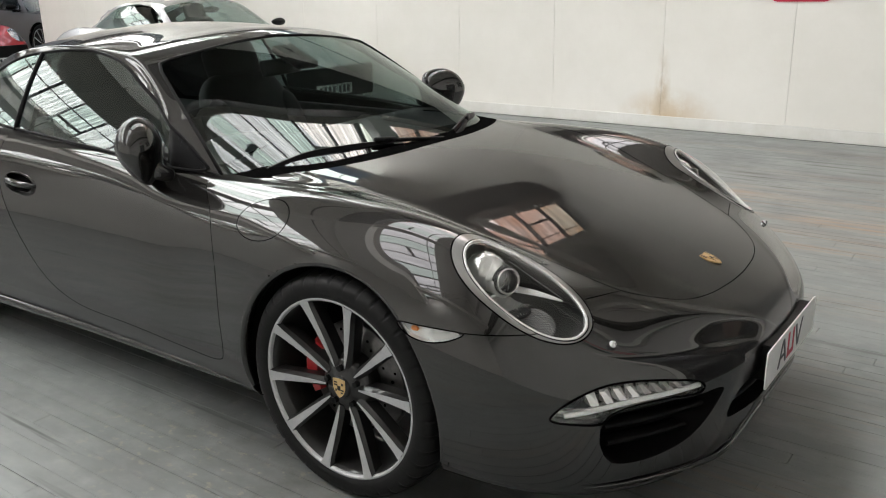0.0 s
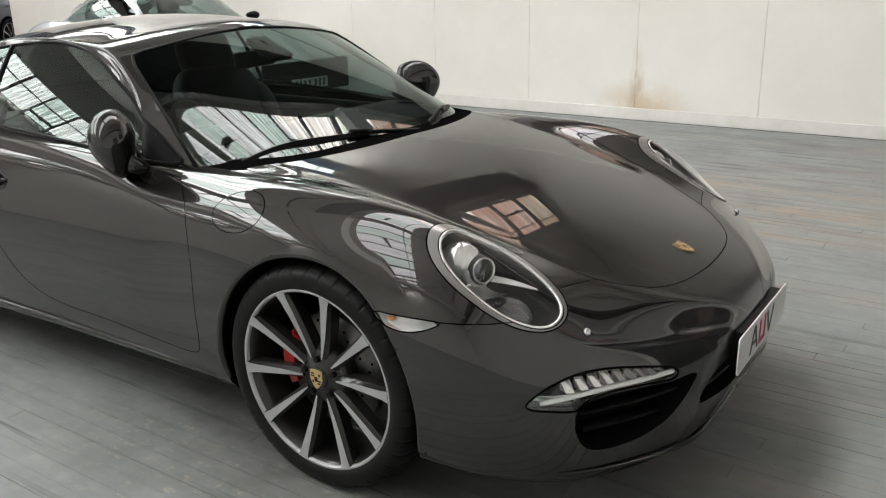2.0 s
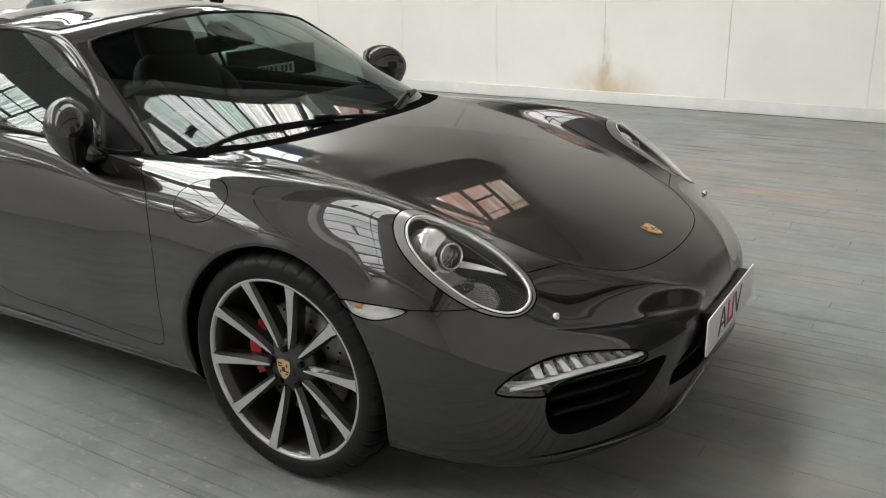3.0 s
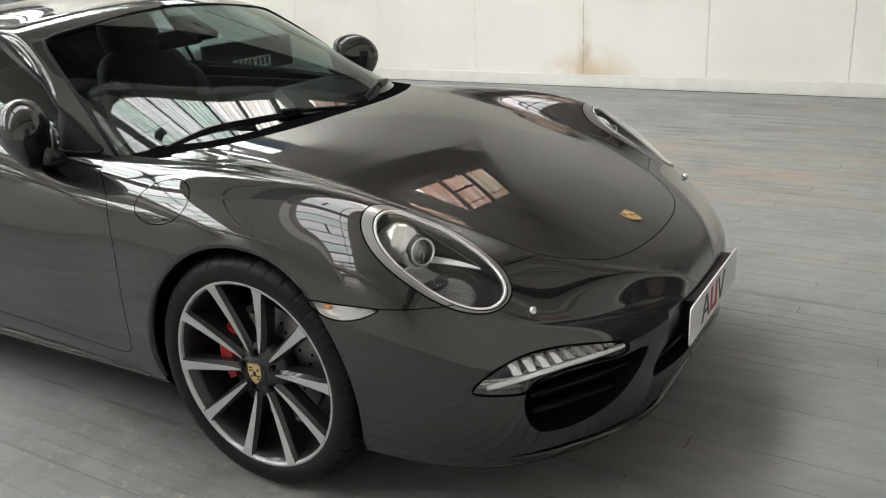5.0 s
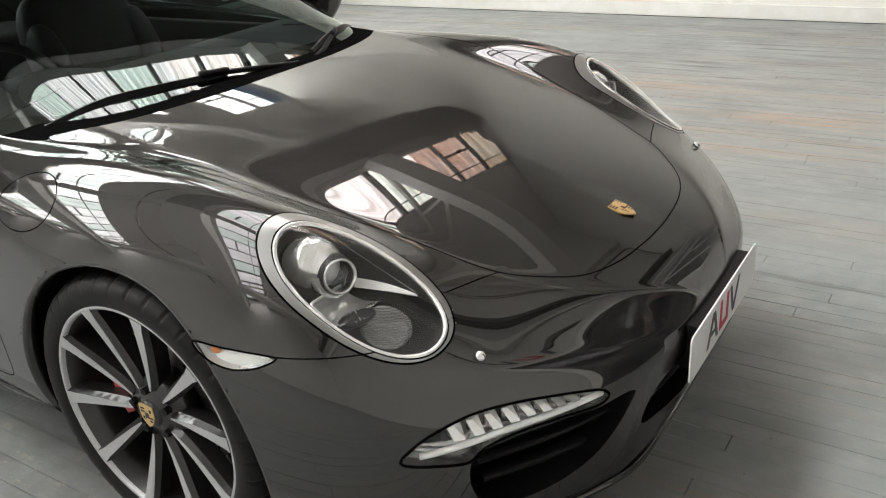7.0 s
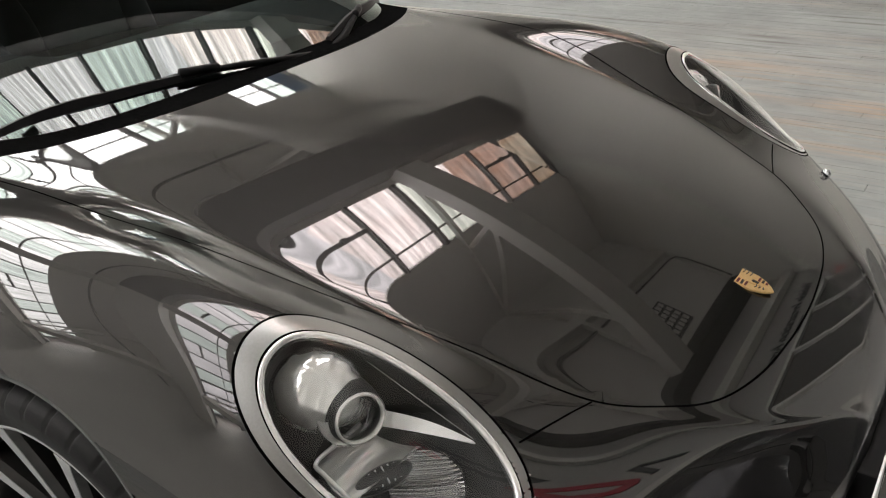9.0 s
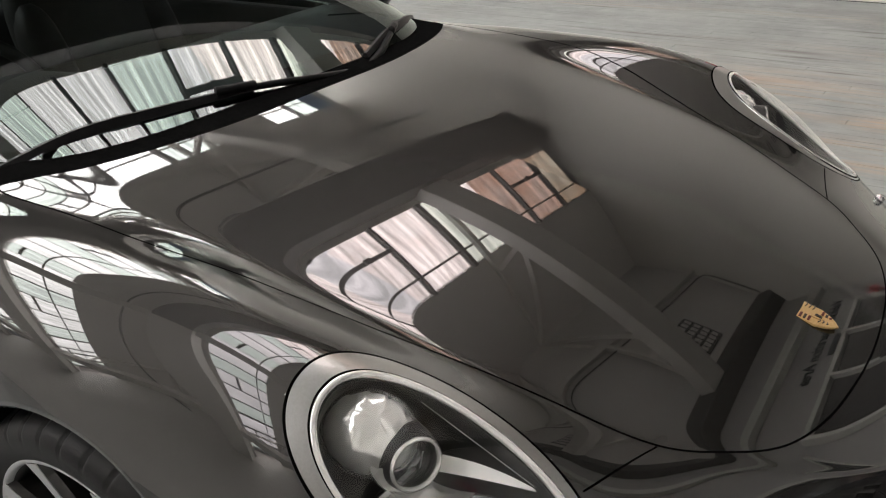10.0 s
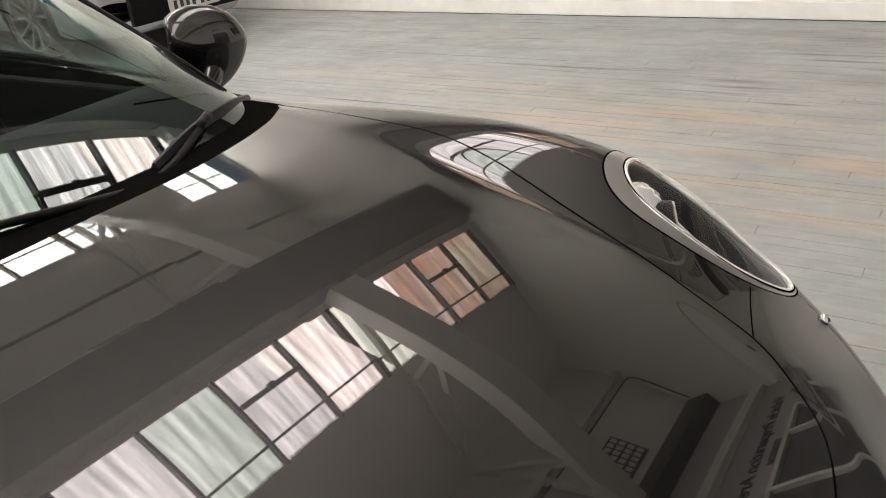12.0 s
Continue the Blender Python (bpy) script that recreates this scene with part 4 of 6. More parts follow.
# ---- headlamp ----
def headlamp(skin, car, sgn):
    """Oval lamp unit: body-edge bezel, clear cover, black bowl, projector, light blade and indicator cup."""
    unit_ob = skin.panel("bezel", BEZEL, car, sgn, "headlamp", "oval headlamp with a clear cover")
    m = np.array([1, sgn, 1])
    A, B, N, C = LAMP_A * m, LAMP_B * m, LAMP_N * m, LAMP_C * m
    at = lambda a, b, d: C + a * A + b * B + d * N
    cover = skin.panel("lens", CLEAR, unit_ob, sgn, "cover", "clear polycarbonate cover")
    cover.visible_shadow = False
    rim = skin.on_sheet(LAMP_IN, LAMP, lamp_near, 0.0005)
    for nm, scale, drop, rad, mt in (("seal", 1.0, 0.0, 0.0016, GAP), ("chrome_ring", 0.972, -0.002, 0.0050, LAMP_CHROME), ("inner_ring", 0.945, -0.008, 0.0022, LAMPBLACK)):
        c = rim.mean(0)
        q = c + (rim - c) * scale + LAMP_N * drop
        tube(nm, q * m, rad, mt, unit_ob, "", 8, True)
    out = skin.on_sheet(LAMP_OUT, LAMP, lamp_near, -0.0026)
    tube("gap", out * m, 0.0034, GAP, unit_ob, "", 8, True)
    # bowl
    v, f, k = [], [], len(rim)
    for s, d in ((0.985, -0.004), (0.965, -0.018), (0.94, -0.045), (0.90, -0.090), (0.72, -0.135), (0.3, -0.150)):
        c = rim.mean(0)
        flat = c + (rim - c) * s
        v += list((flat + LAMP_N * d) * m)
    for i in range(5):
        for j in range(k):
            w = (j + 1) % k
            f.append((i * k + j, i * k + w, (i + 1) * k + w, (i + 1) * k + j))
    mesh_ob("bowl", v, f + [tuple(5 * k + j for j in range(k))], LAMPBLACK, unit_ob, True, "glossy black lamp bowl")
    fwd = unit(np.array([0.84, -0.36 * sgn, 0.14]))
    lat = unit(np.cross([0, 0, 1], fwd))
    up = np.cross(fwd, lat)
    # projector: faceted chrome hood over a lens in a black collar
    def facet(c):
        step = math.floor(2.6 * (c[0] + 1.0)) / 2.6 - c[0]
        return np.array([c[0], c[1] * (1 - 0.10 * step), max(c[2], -0.3) * (1.06 - 0.16 * step)])
    dome("reflector_hood", at(-0.106, 0.013, -0.066), (0.062, 0.060, 0.058), LAMP_CHROME, unit_ob, "bright stepped reflector hood", facet, 64, 26, (unit(A + 0.45 * B), unit(B - 0.45 * A), N))

    def ring(name, centre, prof, mat, label=""):
        k = 40
        t = np.linspace(0, 2 * np.pi, k, endpoint=False)
        vv = [centre + fwd * d + r * (math.cos(q) * lat + math.sin(q) * up) for q in t for r, d in prof]
        n = len(prof)
        return mesh_ob(name, vv, [(i * n + j, i * n + j + 1, ((i + 1) % k) * n + j + 1, ((i + 1) % k) * n + j) for i in range(k) for j in range(n - 1)], mat, unit_ob, True, label)

    lc = at(-0.048, 0.011, -0.046)
    ring("collar", lc, [(0.030, 0.018), (0.036, 0.016), (0.040, -0.01), (0.041, -0.03)], LAMPBLACK)
    ring("collar_ring", lc, [(0.0295, 0.015), (0.0305, 0.0205), (0.0335, 0.0205), (0.0350, 0.014)], LAMP_CHROME)
    prof = [(0.038, 0.006), (0.045, 0.003), (0.048, -0.01), (0.050, -0.035)]
    vv = [lc + fwd * d + r * (math.cos(q) * lat + math.sin(q) * up) for q in np.linspace(radians(170), radians(345), 24) for r, d in prof]
    mesh_ob("lower_shroud", vv, [(i * 4 + j, i * 4 + j + 1, i * 4 + j + 5, i * 4 + j + 4) for i in range(23) for j in range(3)], LAMP_CHROME, unit_ob, True)
    dome("projector_lens", lc + fwd * 0.002, (0.016, 0.0295, 0.0295), CLEAR_LENS, unit_ob, "", None, 24, 12, (fwd, lat, up))
    dome("lens_back", lc - fwd * 0.03, (0.02, 0.029, 0.029), LAMPBLACK, unit_ob, "", None, 16, 8, (fwd, lat, up))
    # light blade
    vv, ff = [], []
    for i, s in enumerate(np.linspace(0, 1, 14)):
        a, b = -0.038 + 0.136 * s, 0.036 + 0.047 * s + 0.005 * math.sin(math.pi * s)
        w, th = 0.0108 * (1 - s**2.4) + 0.0006, 0.004
        d = -0.086 + 0.034 * s
        ax, bx = -0.447 * w, 0.894 * w
        vv += [at(a - ax, b - bx, d), at(a + ax, b + bx, d), at(a + ax * 0.8, b + bx * 0.8, d - th), at(a - ax * 0.8, b - bx * 0.8, d - th)]
        if i:
            o = 4 * (i - 1)
            ff += [(o + q, o + (q + 1) % 4, o + 4 + (q + 1) % 4, o + 4 + q) for q in range(4)]
    ff += [(0, 1, 2, 3), (55, 54, 53, 52)]
    mesh_ob("light_blade", vv, ff, WHITE_PLASTIC, unit_ob, False, "white daylight blade")
    # indicator: a curved chrome fan under the blade, a dark lens in its mouth, a ribbed oval before it
    grid = []
    for i in range(15):
        for j in range(11):
            q, r = i / 14, j / 10
            a = (1 - q) * (1 - r) * -0.036 + (1 - q) * r * -0.044 + q * (1 - r) * 0.042 + q * r * 0.018
            b = (1 - q) * (1 - r) * 0.022 + (1 - q) * r * -0.064 + q * (1 - r) * 0.048 + q * r * -0.070
            grid.append(at(a, b, -0.084 + 0.022 * r - 0.022 * math.sin(math.pi * q)**0.7 - 0.012 * q * r))
    mesh_ob("indicator_reflector", grid, grid_faces(15, 11), LAMP_CHROME, unit_ob, True, "bright satin indicator reflector")
    tube("fan_edge", smooth_curve([at(-0.038, 0.020, -0.083), at(-0.043, -0.025, -0.071), at(-0.046, -0.064, -0.060), at(-0.028, -0.069, -0.061), at(0.018, -0.071, -0.068)], 24), 0.0032, LAMP_PALE, unit_ob, "pale satin edge", 8)
    e1, e2 = unit(0.42 * A + 0.91 * B), unit(0.91 * A - 0.42 * B)
    dome("indicator_lens", at(0.028, -0.014, -0.092), (0.042, 0.017, 0.013), LAMPBLACK, unit_ob, "dark indicator lens", None, 20, 10, (e1, e2, N))
    for i in range(7):
        q = -0.027 + 0.009 * i
        h = 0.015 * math.sqrt(max(0.05, 1 - (q / 0.040)**2))
        tube("lens_rib", [np.array(at(0.028, -0.014, -0.0805 - 0.006 * abs(q) / 0.03)) + q * e1 + h * w * e2 for w in (-0.8, 0, 0.8)], 0.0012, SILVER_P, unit_ob, "", 5)
    e1, e2 = unit(0.735 * A + 0.677 * B), unit(0.677 * A - 0.735 * B)
    oc = np.array(at(0.078, 0.020, -0.112))
    oval = [oc + 0.052 * math.cos(q) * e1 + 0.050 * math.sin(q) * e2 for q in np.linspace(0, 2 * np.pi, 48, endpoint=False)]
    low_oval = [oc + 0.6 * (p - oc) - 0.014 * N for p in oval]
    mesh_ob("ribbed_reflector", oval + low_oval + [oc - 0.018 * N], [(i, (i + 1) % 48, 48 + (i + 1) % 48, 48 + i) for i in range(48)] + [(48 + i, 48 + (i + 1) % 48, 96) for i in range(48)], LAMP_GREY, unit_ob, True, "grey ribbed reflector")
    tube("reflector_edge", oval, 0.0012, LAMPBLACK, unit_ob, "", 6, True)
    for i in range(17):
        q = -0.0448 + 0.0056 * i
        h = 0.052 * math.sqrt(max(0.0, 1 - (q / 0.050)**2)) * 0.97
        tube("reflector_rib", [oc + q * e2 + h * w * e1 - 0.010 * (1 - w * w) * (1 - (q / 0.05)**2) * N for w in np.linspace(-1, 1, 9)], 0.0017, LAMP_GREY, unit_ob, "", 6)
    # trim edge across the bowl
    tube("bowl_edge", [at(-0.12 + 0.24 * s, 0.080 + 0.004 * s, -0.05) for s in np.linspace(0, 1, 12)], 0.0006, SILVER_P, unit_ob)
    return unit_ob


def running_lamp(skin, car, sgn):
    lamp = skin.panel("drl", CLEAR, car, sgn, "running_lamp", "slim daytime running lamp with clear cover")
    lamp.visible_shadow = False
    m = np.array([1, sgn, 1])
    rim = skin.on_sheet(DRL, FRONT, ahead, 0.0004)
    tube("seal", rim * m, 0.0026, GAP, lamp, "", 6, True)
    c = rim.mean(0)
    v, f, k = [], [], len(rim)
    inward = unit((-0.8, 0.55, 0))
    for s, d in ((0.995, 0.002), (0.98, 0.02), (0.95, 0.045), (0.5, 0.048)):
        v += list((c + (rim - c) * np.array([1, 1, s]) + inward * d) * m)
    for i in range(3):
        for j in range(k):
            w = (j + 1) % k
            f.append((i * k + j, i * k + w, (i + 1) * k + w, (i + 1) * k + j))
    mesh_ob("housing", v, f, LAMP_SILVER, lamp, True, "silver lamp housing")
    # bright reflector steps along the top, light bar below
    for i in range(9):
        y = -0.735 + 0.029 * i
        z0, z1 = 0.437 + 0.010 * (1 - abs(i - 4) / 4), 0.462 + 0.012 * (1 - abs(i - 3) / 5) - 0.0035 * max(i - 5, 0)
        if z1 - z0 < 0.006:
            continue
        pts = np.vstack([skin.on_sheet([(y - 0.006, z0), (y + 0.010, z0 - 0.001)], FRONT, ahead, -0.007), skin.on_sheet([(y - 0.002, z1 - 0.002), (y - 0.012, z1 - 0.002)], FRONT, ahead, -0.022)])
        back = skin.on_sheet([(y - 0.012, z0), (y + 0.012, z0), (y + 0.010, z1), (y - 0.010, z1)], FRONT, ahead, -0.035)
        mesh_ob("reflector_step", np.vstack([pts, back]) * m, [(0, 1, 2, 3), (0, 4, 5, 1), (1, 5, 6, 2), (2, 6, 7, 3), (3, 7, 4, 0)], LAMP_CHROME, lamp, False)
    ys = np.linspace(-0.785, -0.475, 34)
    zs = 0.433 + 0.0 * ys - 0.012 * ((ys + 0.62) / 0.13)**2 * (ys < -0.62)
    tube("light_bar", skin.on_sheet(np.stack([ys, zs], 1), FRONT, ahead, -0.010) * m, 0.0068, WHITE_PLASTIC, lamp, "white light bar", 8)
    return lamp


def intake(skin, car, sgn, name, curve, depth, slats):
    """A recessed black opening in the bumper with slats across it."""
    m = np.array([1, sgn, 1])
    rim = skin.on_sheet(curve, FRONT, ahead, 0.0)
    k, v, f = len(rim), [], []
    inward = unit((-0.85, 0.4 if name == "side_intake" else 0.0, 0))
    for s, d in ((1.0, 0.0), (0.985, 0.006), (0.96, depth * 0.6), (0.92, depth)):
        c = rim.mean(0)
        v += list((c + (rim - c) * np.array([1, s, s]) + inward * d) * m)
    for i in range(3):
        for j in range(k):
            w = (j + 1) % k
            f.append((i * k + j, i * k + w, (i + 1) * k + w, (i + 1) * k + j))
    f.append(tuple(3 * k + j for j in range(k)))
    ob = mesh_ob(name, v, f, BLACK, car, True, "recessed black air intake")
    for z, y0, y1 in slats:
        ys = np.linspace(y0, y1, 16)
        p = skin.on_sheet(np.stack([ys, np.full(16, z)], 1), FRONT, ahead, 0) + inward * 0.03
        vv = [q * m + np.array([dx, 0, dz]) for q in p for dx, dz in ((0, -0.007), (0.004, 0), (0, 0.007), (-0.04, 0.010), (-0.04, -0.004))]
        mesh_ob("slat", vv, [(i * 5 + j, i * 5 + (j + 1) % 5, (i + 1) * 5 + (j + 1) % 5, (i + 1) * 5 + j) for i in range(15) for j in range(5)], BLACK, ob, True)
    return ob


def wing_mirror(car, sgn):
    c = np.array([-0.842, -0.818 * sgn, 0.918])
    e1, e2, e3 = np.array([0.67, -0.742 * sgn, 0]), np.array([0.742, 0.67 * sgn, 0]), np.array([0, 0, 1.0])

    def shape(q):
        a, b, z = q
        s = 0.52 + 0.48 * min(1.0, max(0.0, (z + 1.05) / 1.3))**0.8
        return np.array([max(a, -0.62) * (0.55 + 0.45 * s) - 0.10 * max(0, -z), b * s + 0.30 * max(0.0, -z - 0.05), z])
    ob = dome("wing_mirror", c, (0.122, 0.072, 0.112), PAINT, car, "dark metallic door mirror shell", shape, 40, 24, (e1, e2, e3))
    loop = [c - e1 * 0.068 + e2 * 0.056 * math.cos(t) * (0.80 + 0.20 * min(1, math.sin(t) + 0.6)) + e3 * (0.012 + 0.068 * math.sin(t)) for t in np.linspace(0, 2 * np.pi, 40, endpoint=False)]
    mesh_ob("mirror_glass", [q - e1 * 0.004 for q in loop], [tuple(range(40))[::-1]], MIRROR, ob, False, "mirror glass")
    tube("glass_edge", loop, 0.007, BLACK, ob, "", 6, True)
    pts = smooth_curve([(-0.82, -0.82 * sgn, 0.885), (-0.80, -0.80 * sgn, 0.862), (-0.79, -0.775 * sgn, 0.845), (-0.785, -0.75 * sgn, 0.835)], 10)
    tube("stalk", pts, np.linspace(0.034, 0.022, 10), PAINT, ob, "dark metallic mirror foot", 12)
    return ob


def wiper(car, pts, arm):
    pts, arm = np.asarray(pts) + (0, 0, 0.008), np.asarray(arm) + (0, 0, 0.008)
    w = new("windscreen_wiper")
    w.parent = car
    tagged(w, "black flat wiper arm and blade")
    p = smooth_curve(pts, 24)
    v, f = [], []
    for i, q in enumerate(p):
        h = 0.010 + 0.008 * math.sin(math.pi * i / 23)
        for dx, dz in ((0.010, 0), (0.004, h), (-0.004, h), (-0.010, 0)):
            v.append(q + np.array([dx, 0, dz]))
        if i:
            o = 4 * (i - 1)
            f += [(o + a, o + (a + 1) % 4, o + 4 + (a + 1) % 4, o + 4 + a) for a in range(4)]
    f += [(3, 2, 1, 0), (92, 93, 94, 95)]
    mesh_ob("blade", v, f, BLACK, w, False)
    a = smooth_curve(arm, 16)
    tube("arm", a, np.linspace(0.011, 0.006, 16), BLACK, w, "", 8)
    tube("clip", a[-4:] + np.array([0, 0, 0.004]), 0.010, BLACK, w, "", 8)
    return w


def seat(car, y):
    s = new("seat")
    s.parent = car
    tagged(s, "black leather bucket seat")
    squared = lambda e: (lambda c: np.sign(c) * np.abs(c)**np.array(e))
    dome("cushion", (-1.27, y, 0.40), (0.27, 0.26, 0.11), LEATHER, s, "", squared((0.6, 0.45, 0.6)), 28, 16)
    lean = (np.array([0.94, 0, 0.34]), np.array([0, 1.0, 0]), np.array([-0.34, 0, 0.94]))
    dome("backrest", (-1.60, y, 0.70), (0.09, 0.26, 0.34), LEATHER, s, "", squared((0.8, 0.5, 0.55)), 28, 18, lean)
    for side in (-1, 1):
        dome("bolster", (-1.545, y + 0.21 * side, 0.66), (0.085, 0.06, 0.27), LEATHER, s, "", squared((0.8, 0.8, 0.6)), 16, 12, lean)
    dome("headrest", (-1.735, y, 1.065), (0.055, 0.15, 0.115), LEATHER, s, "", squared((0.7, 0.5, 0.6)), 24, 14, lean)
    return s


def cockpit(car):
    tub = part("cabin_tub", box_bm(-2.6, -0.70, 0.22, -0.36, 0.70, 0.26), BLACK, car, "black cabin floor")
    part("side_trim", box_bm(-2.5, -0.705, 0.26, -0.80, -0.67, 0.845, 0.01), LEATHER, tub)
    part("side_trim", box_bm(-2.5, 0.67, 0.26, -0.80, 0.705, 0.845, 0.01), LEATHER, tub)
    part("bulkhead", box_bm(-0.50, -0.66, 0.26, -0.46, 0.66, 0.80), BLACK, tub)
    # dashboard: a rounded shelf with a cowl over the dials
    prof = [(-0.46, 0.845), (-0.60, 0.862), (-0.78, 0.872), (-0.90, 0.862), (-0.95, 0.83), (-0.96, 0.76), (-0.93, 0.66), (-0.90, 0.50), (-0.46, 0.50)]
    ys = np.linspace(-0.70, 0.70, 41)
    v, f, k = [], [], len(prof)
    for y in ys:
        hump = math.exp(-((y + 0.36) / 0.17)**4)
        edge = 0.10 * (abs(y) / 0.70)**4
        for i, (x, z) in enumerate(prof):
            v.append((x - edge * (i < 1 or i == k - 1) - 0.035 * hump * (2 < i < 6), y, z + 0.035 * hump * (1 < i < 5) - 0.02 * (i < 2)))
    for i in range(40):
        for j in range(k):
            f.append((i * k + j, i * k + (j + 1) % k, (i + 1) * k + (j + 1) % k, (i + 1) * k + j))
    f += [tuple(range(k)), tuple(40 * k + j for j in range(k))[::-1]]
    dash = mesh_ob("dashboard", v, f, LEATHER, car, True, "black leather-grained dashboard")
    for i in range(4):
        part("dash_vent", box_bm(-0.965, -0.13 + 0.07 * i, 0.765, -0.955, -0.07 + 0.07 * i, 0.81, 0.004), BLACK, dash)
    wheel = new("steering_wheel")
    wheel.parent = car
    tagged(wheel, "black leather three-spoke steering wheel")
    m = pose(-1.02, -0.36, 0.80, 0, 66, 0)
    loop = [np.array(m @ Vector((0.182 * math.cos(t), 0.182 * math.sin(t), 0))) for t in np.linspace(0, 2 * np.pi, 48, endpoint=False)]
    tube("grip", loop, 0.0165, LEATHER, wheel, "", 10, True)
    for a in (0, 90, 270):
        t = radians(a)
        tube("wheel_spoke", [np.array(m @ Vector((r * math.cos(t), r * math.sin(t), 0))) for r in (0.05, 0.12, 0.178)], (0.02, 0.013, 0.012), SILVER_P, wheel)
    bm = bmesh.new()
    bmesh.ops.create_cone(bm, cap_ends=True, segments=32, radius1=0.07, radius2=0.06, depth=0.05, matrix=m)
    part("boss", bm, LEATHER, wheel, "", True)
    for y in (-0.36, 0.36):
        seat(car, y)
    part("rear_seat", box_bm(-2.42, -0.55, 0.30, -2.0, 0.55, 0.84, 0.06), LEATHER, car, "black leather rear bench", True)
    # added dark sheets behind the quarter glass block the view through the cabin
    for side in (-1, 1):
        quad = [(-1.80, 0.665, 0.84), (-2.40, 0.60, 0.84), (-2.40, 0.42, 1.03), (-1.80, 0.53, 1.14)]
        v = [(x, side * (y - d), z) for d in (0, 0.02) for x, y, z in quad]
        mesh_ob("quarter_blank", v, [(0, 1, 2, 3), (7, 6, 5, 4), (0, 4, 5, 1), (1, 5, 6, 2), (2, 6, 7, 3), (3, 7, 4, 0)], LEATHER, tub, False)
    rv = part("rear_view_mirror", box_bm(-0.012, -0.115, -0.032, 0.016, 0.115, 0.032, 0.012, None, pose(-1.02, -0.01, 1.105, 0, -12, 8)), BLACK, car, "black interior mirror on the windscreen", True)
    part("sensor_box", box_bm(-0.09, -0.055, -0.03, 0.07, 0.055, 0.0, 0.012, None, pose(-0.93, 0.0, 1.155, 0, 24, 0)), BLACK, rv, "", True)
    tube("mirror_stem", [(-0.97, 0.0, 1.15), (-1.0, -0.005, 1.125)], 0.012, BLACK, rv)


def number_plate(car, x, z, w, h, mat, parent_label, bars):
    pl = part("number_plate", box_bm(x - 0.062, -w / 2 + 0.055, z - h / 2 + 0.004, x - 0.0036, w / 2 - 0.055, z + h / 2 - 0.002, 0.003), BLACK, car, parent_label)
    slab("plate_face", rounded_rect(w, h, 0.012), ((0, 1, 0), (0, 0, 1), (1, 0, 0)), (x, 0, z), 0.0035, mat, pl, "white plate")
    for quad, mt in bars:
        slab("plate_mark", quad, ((0, 1, 0), (0, 0, 1), (1, 0, 0)), (x + 0.0008, 0, z), 0.001, mt, pl)
    return pl


def skewed(y, w, h, lean):
    return [(y - w / 2 - lean, -h / 2), (y + w / 2 - lean, -h / 2), (y + w / 2 + lean, h / 2), (y - w / 2 + lean, h / 2)]


HANDLE = ellipse(-1.557, 0.733, 0.098, 0.037, 40, 2.2, radians(-5))


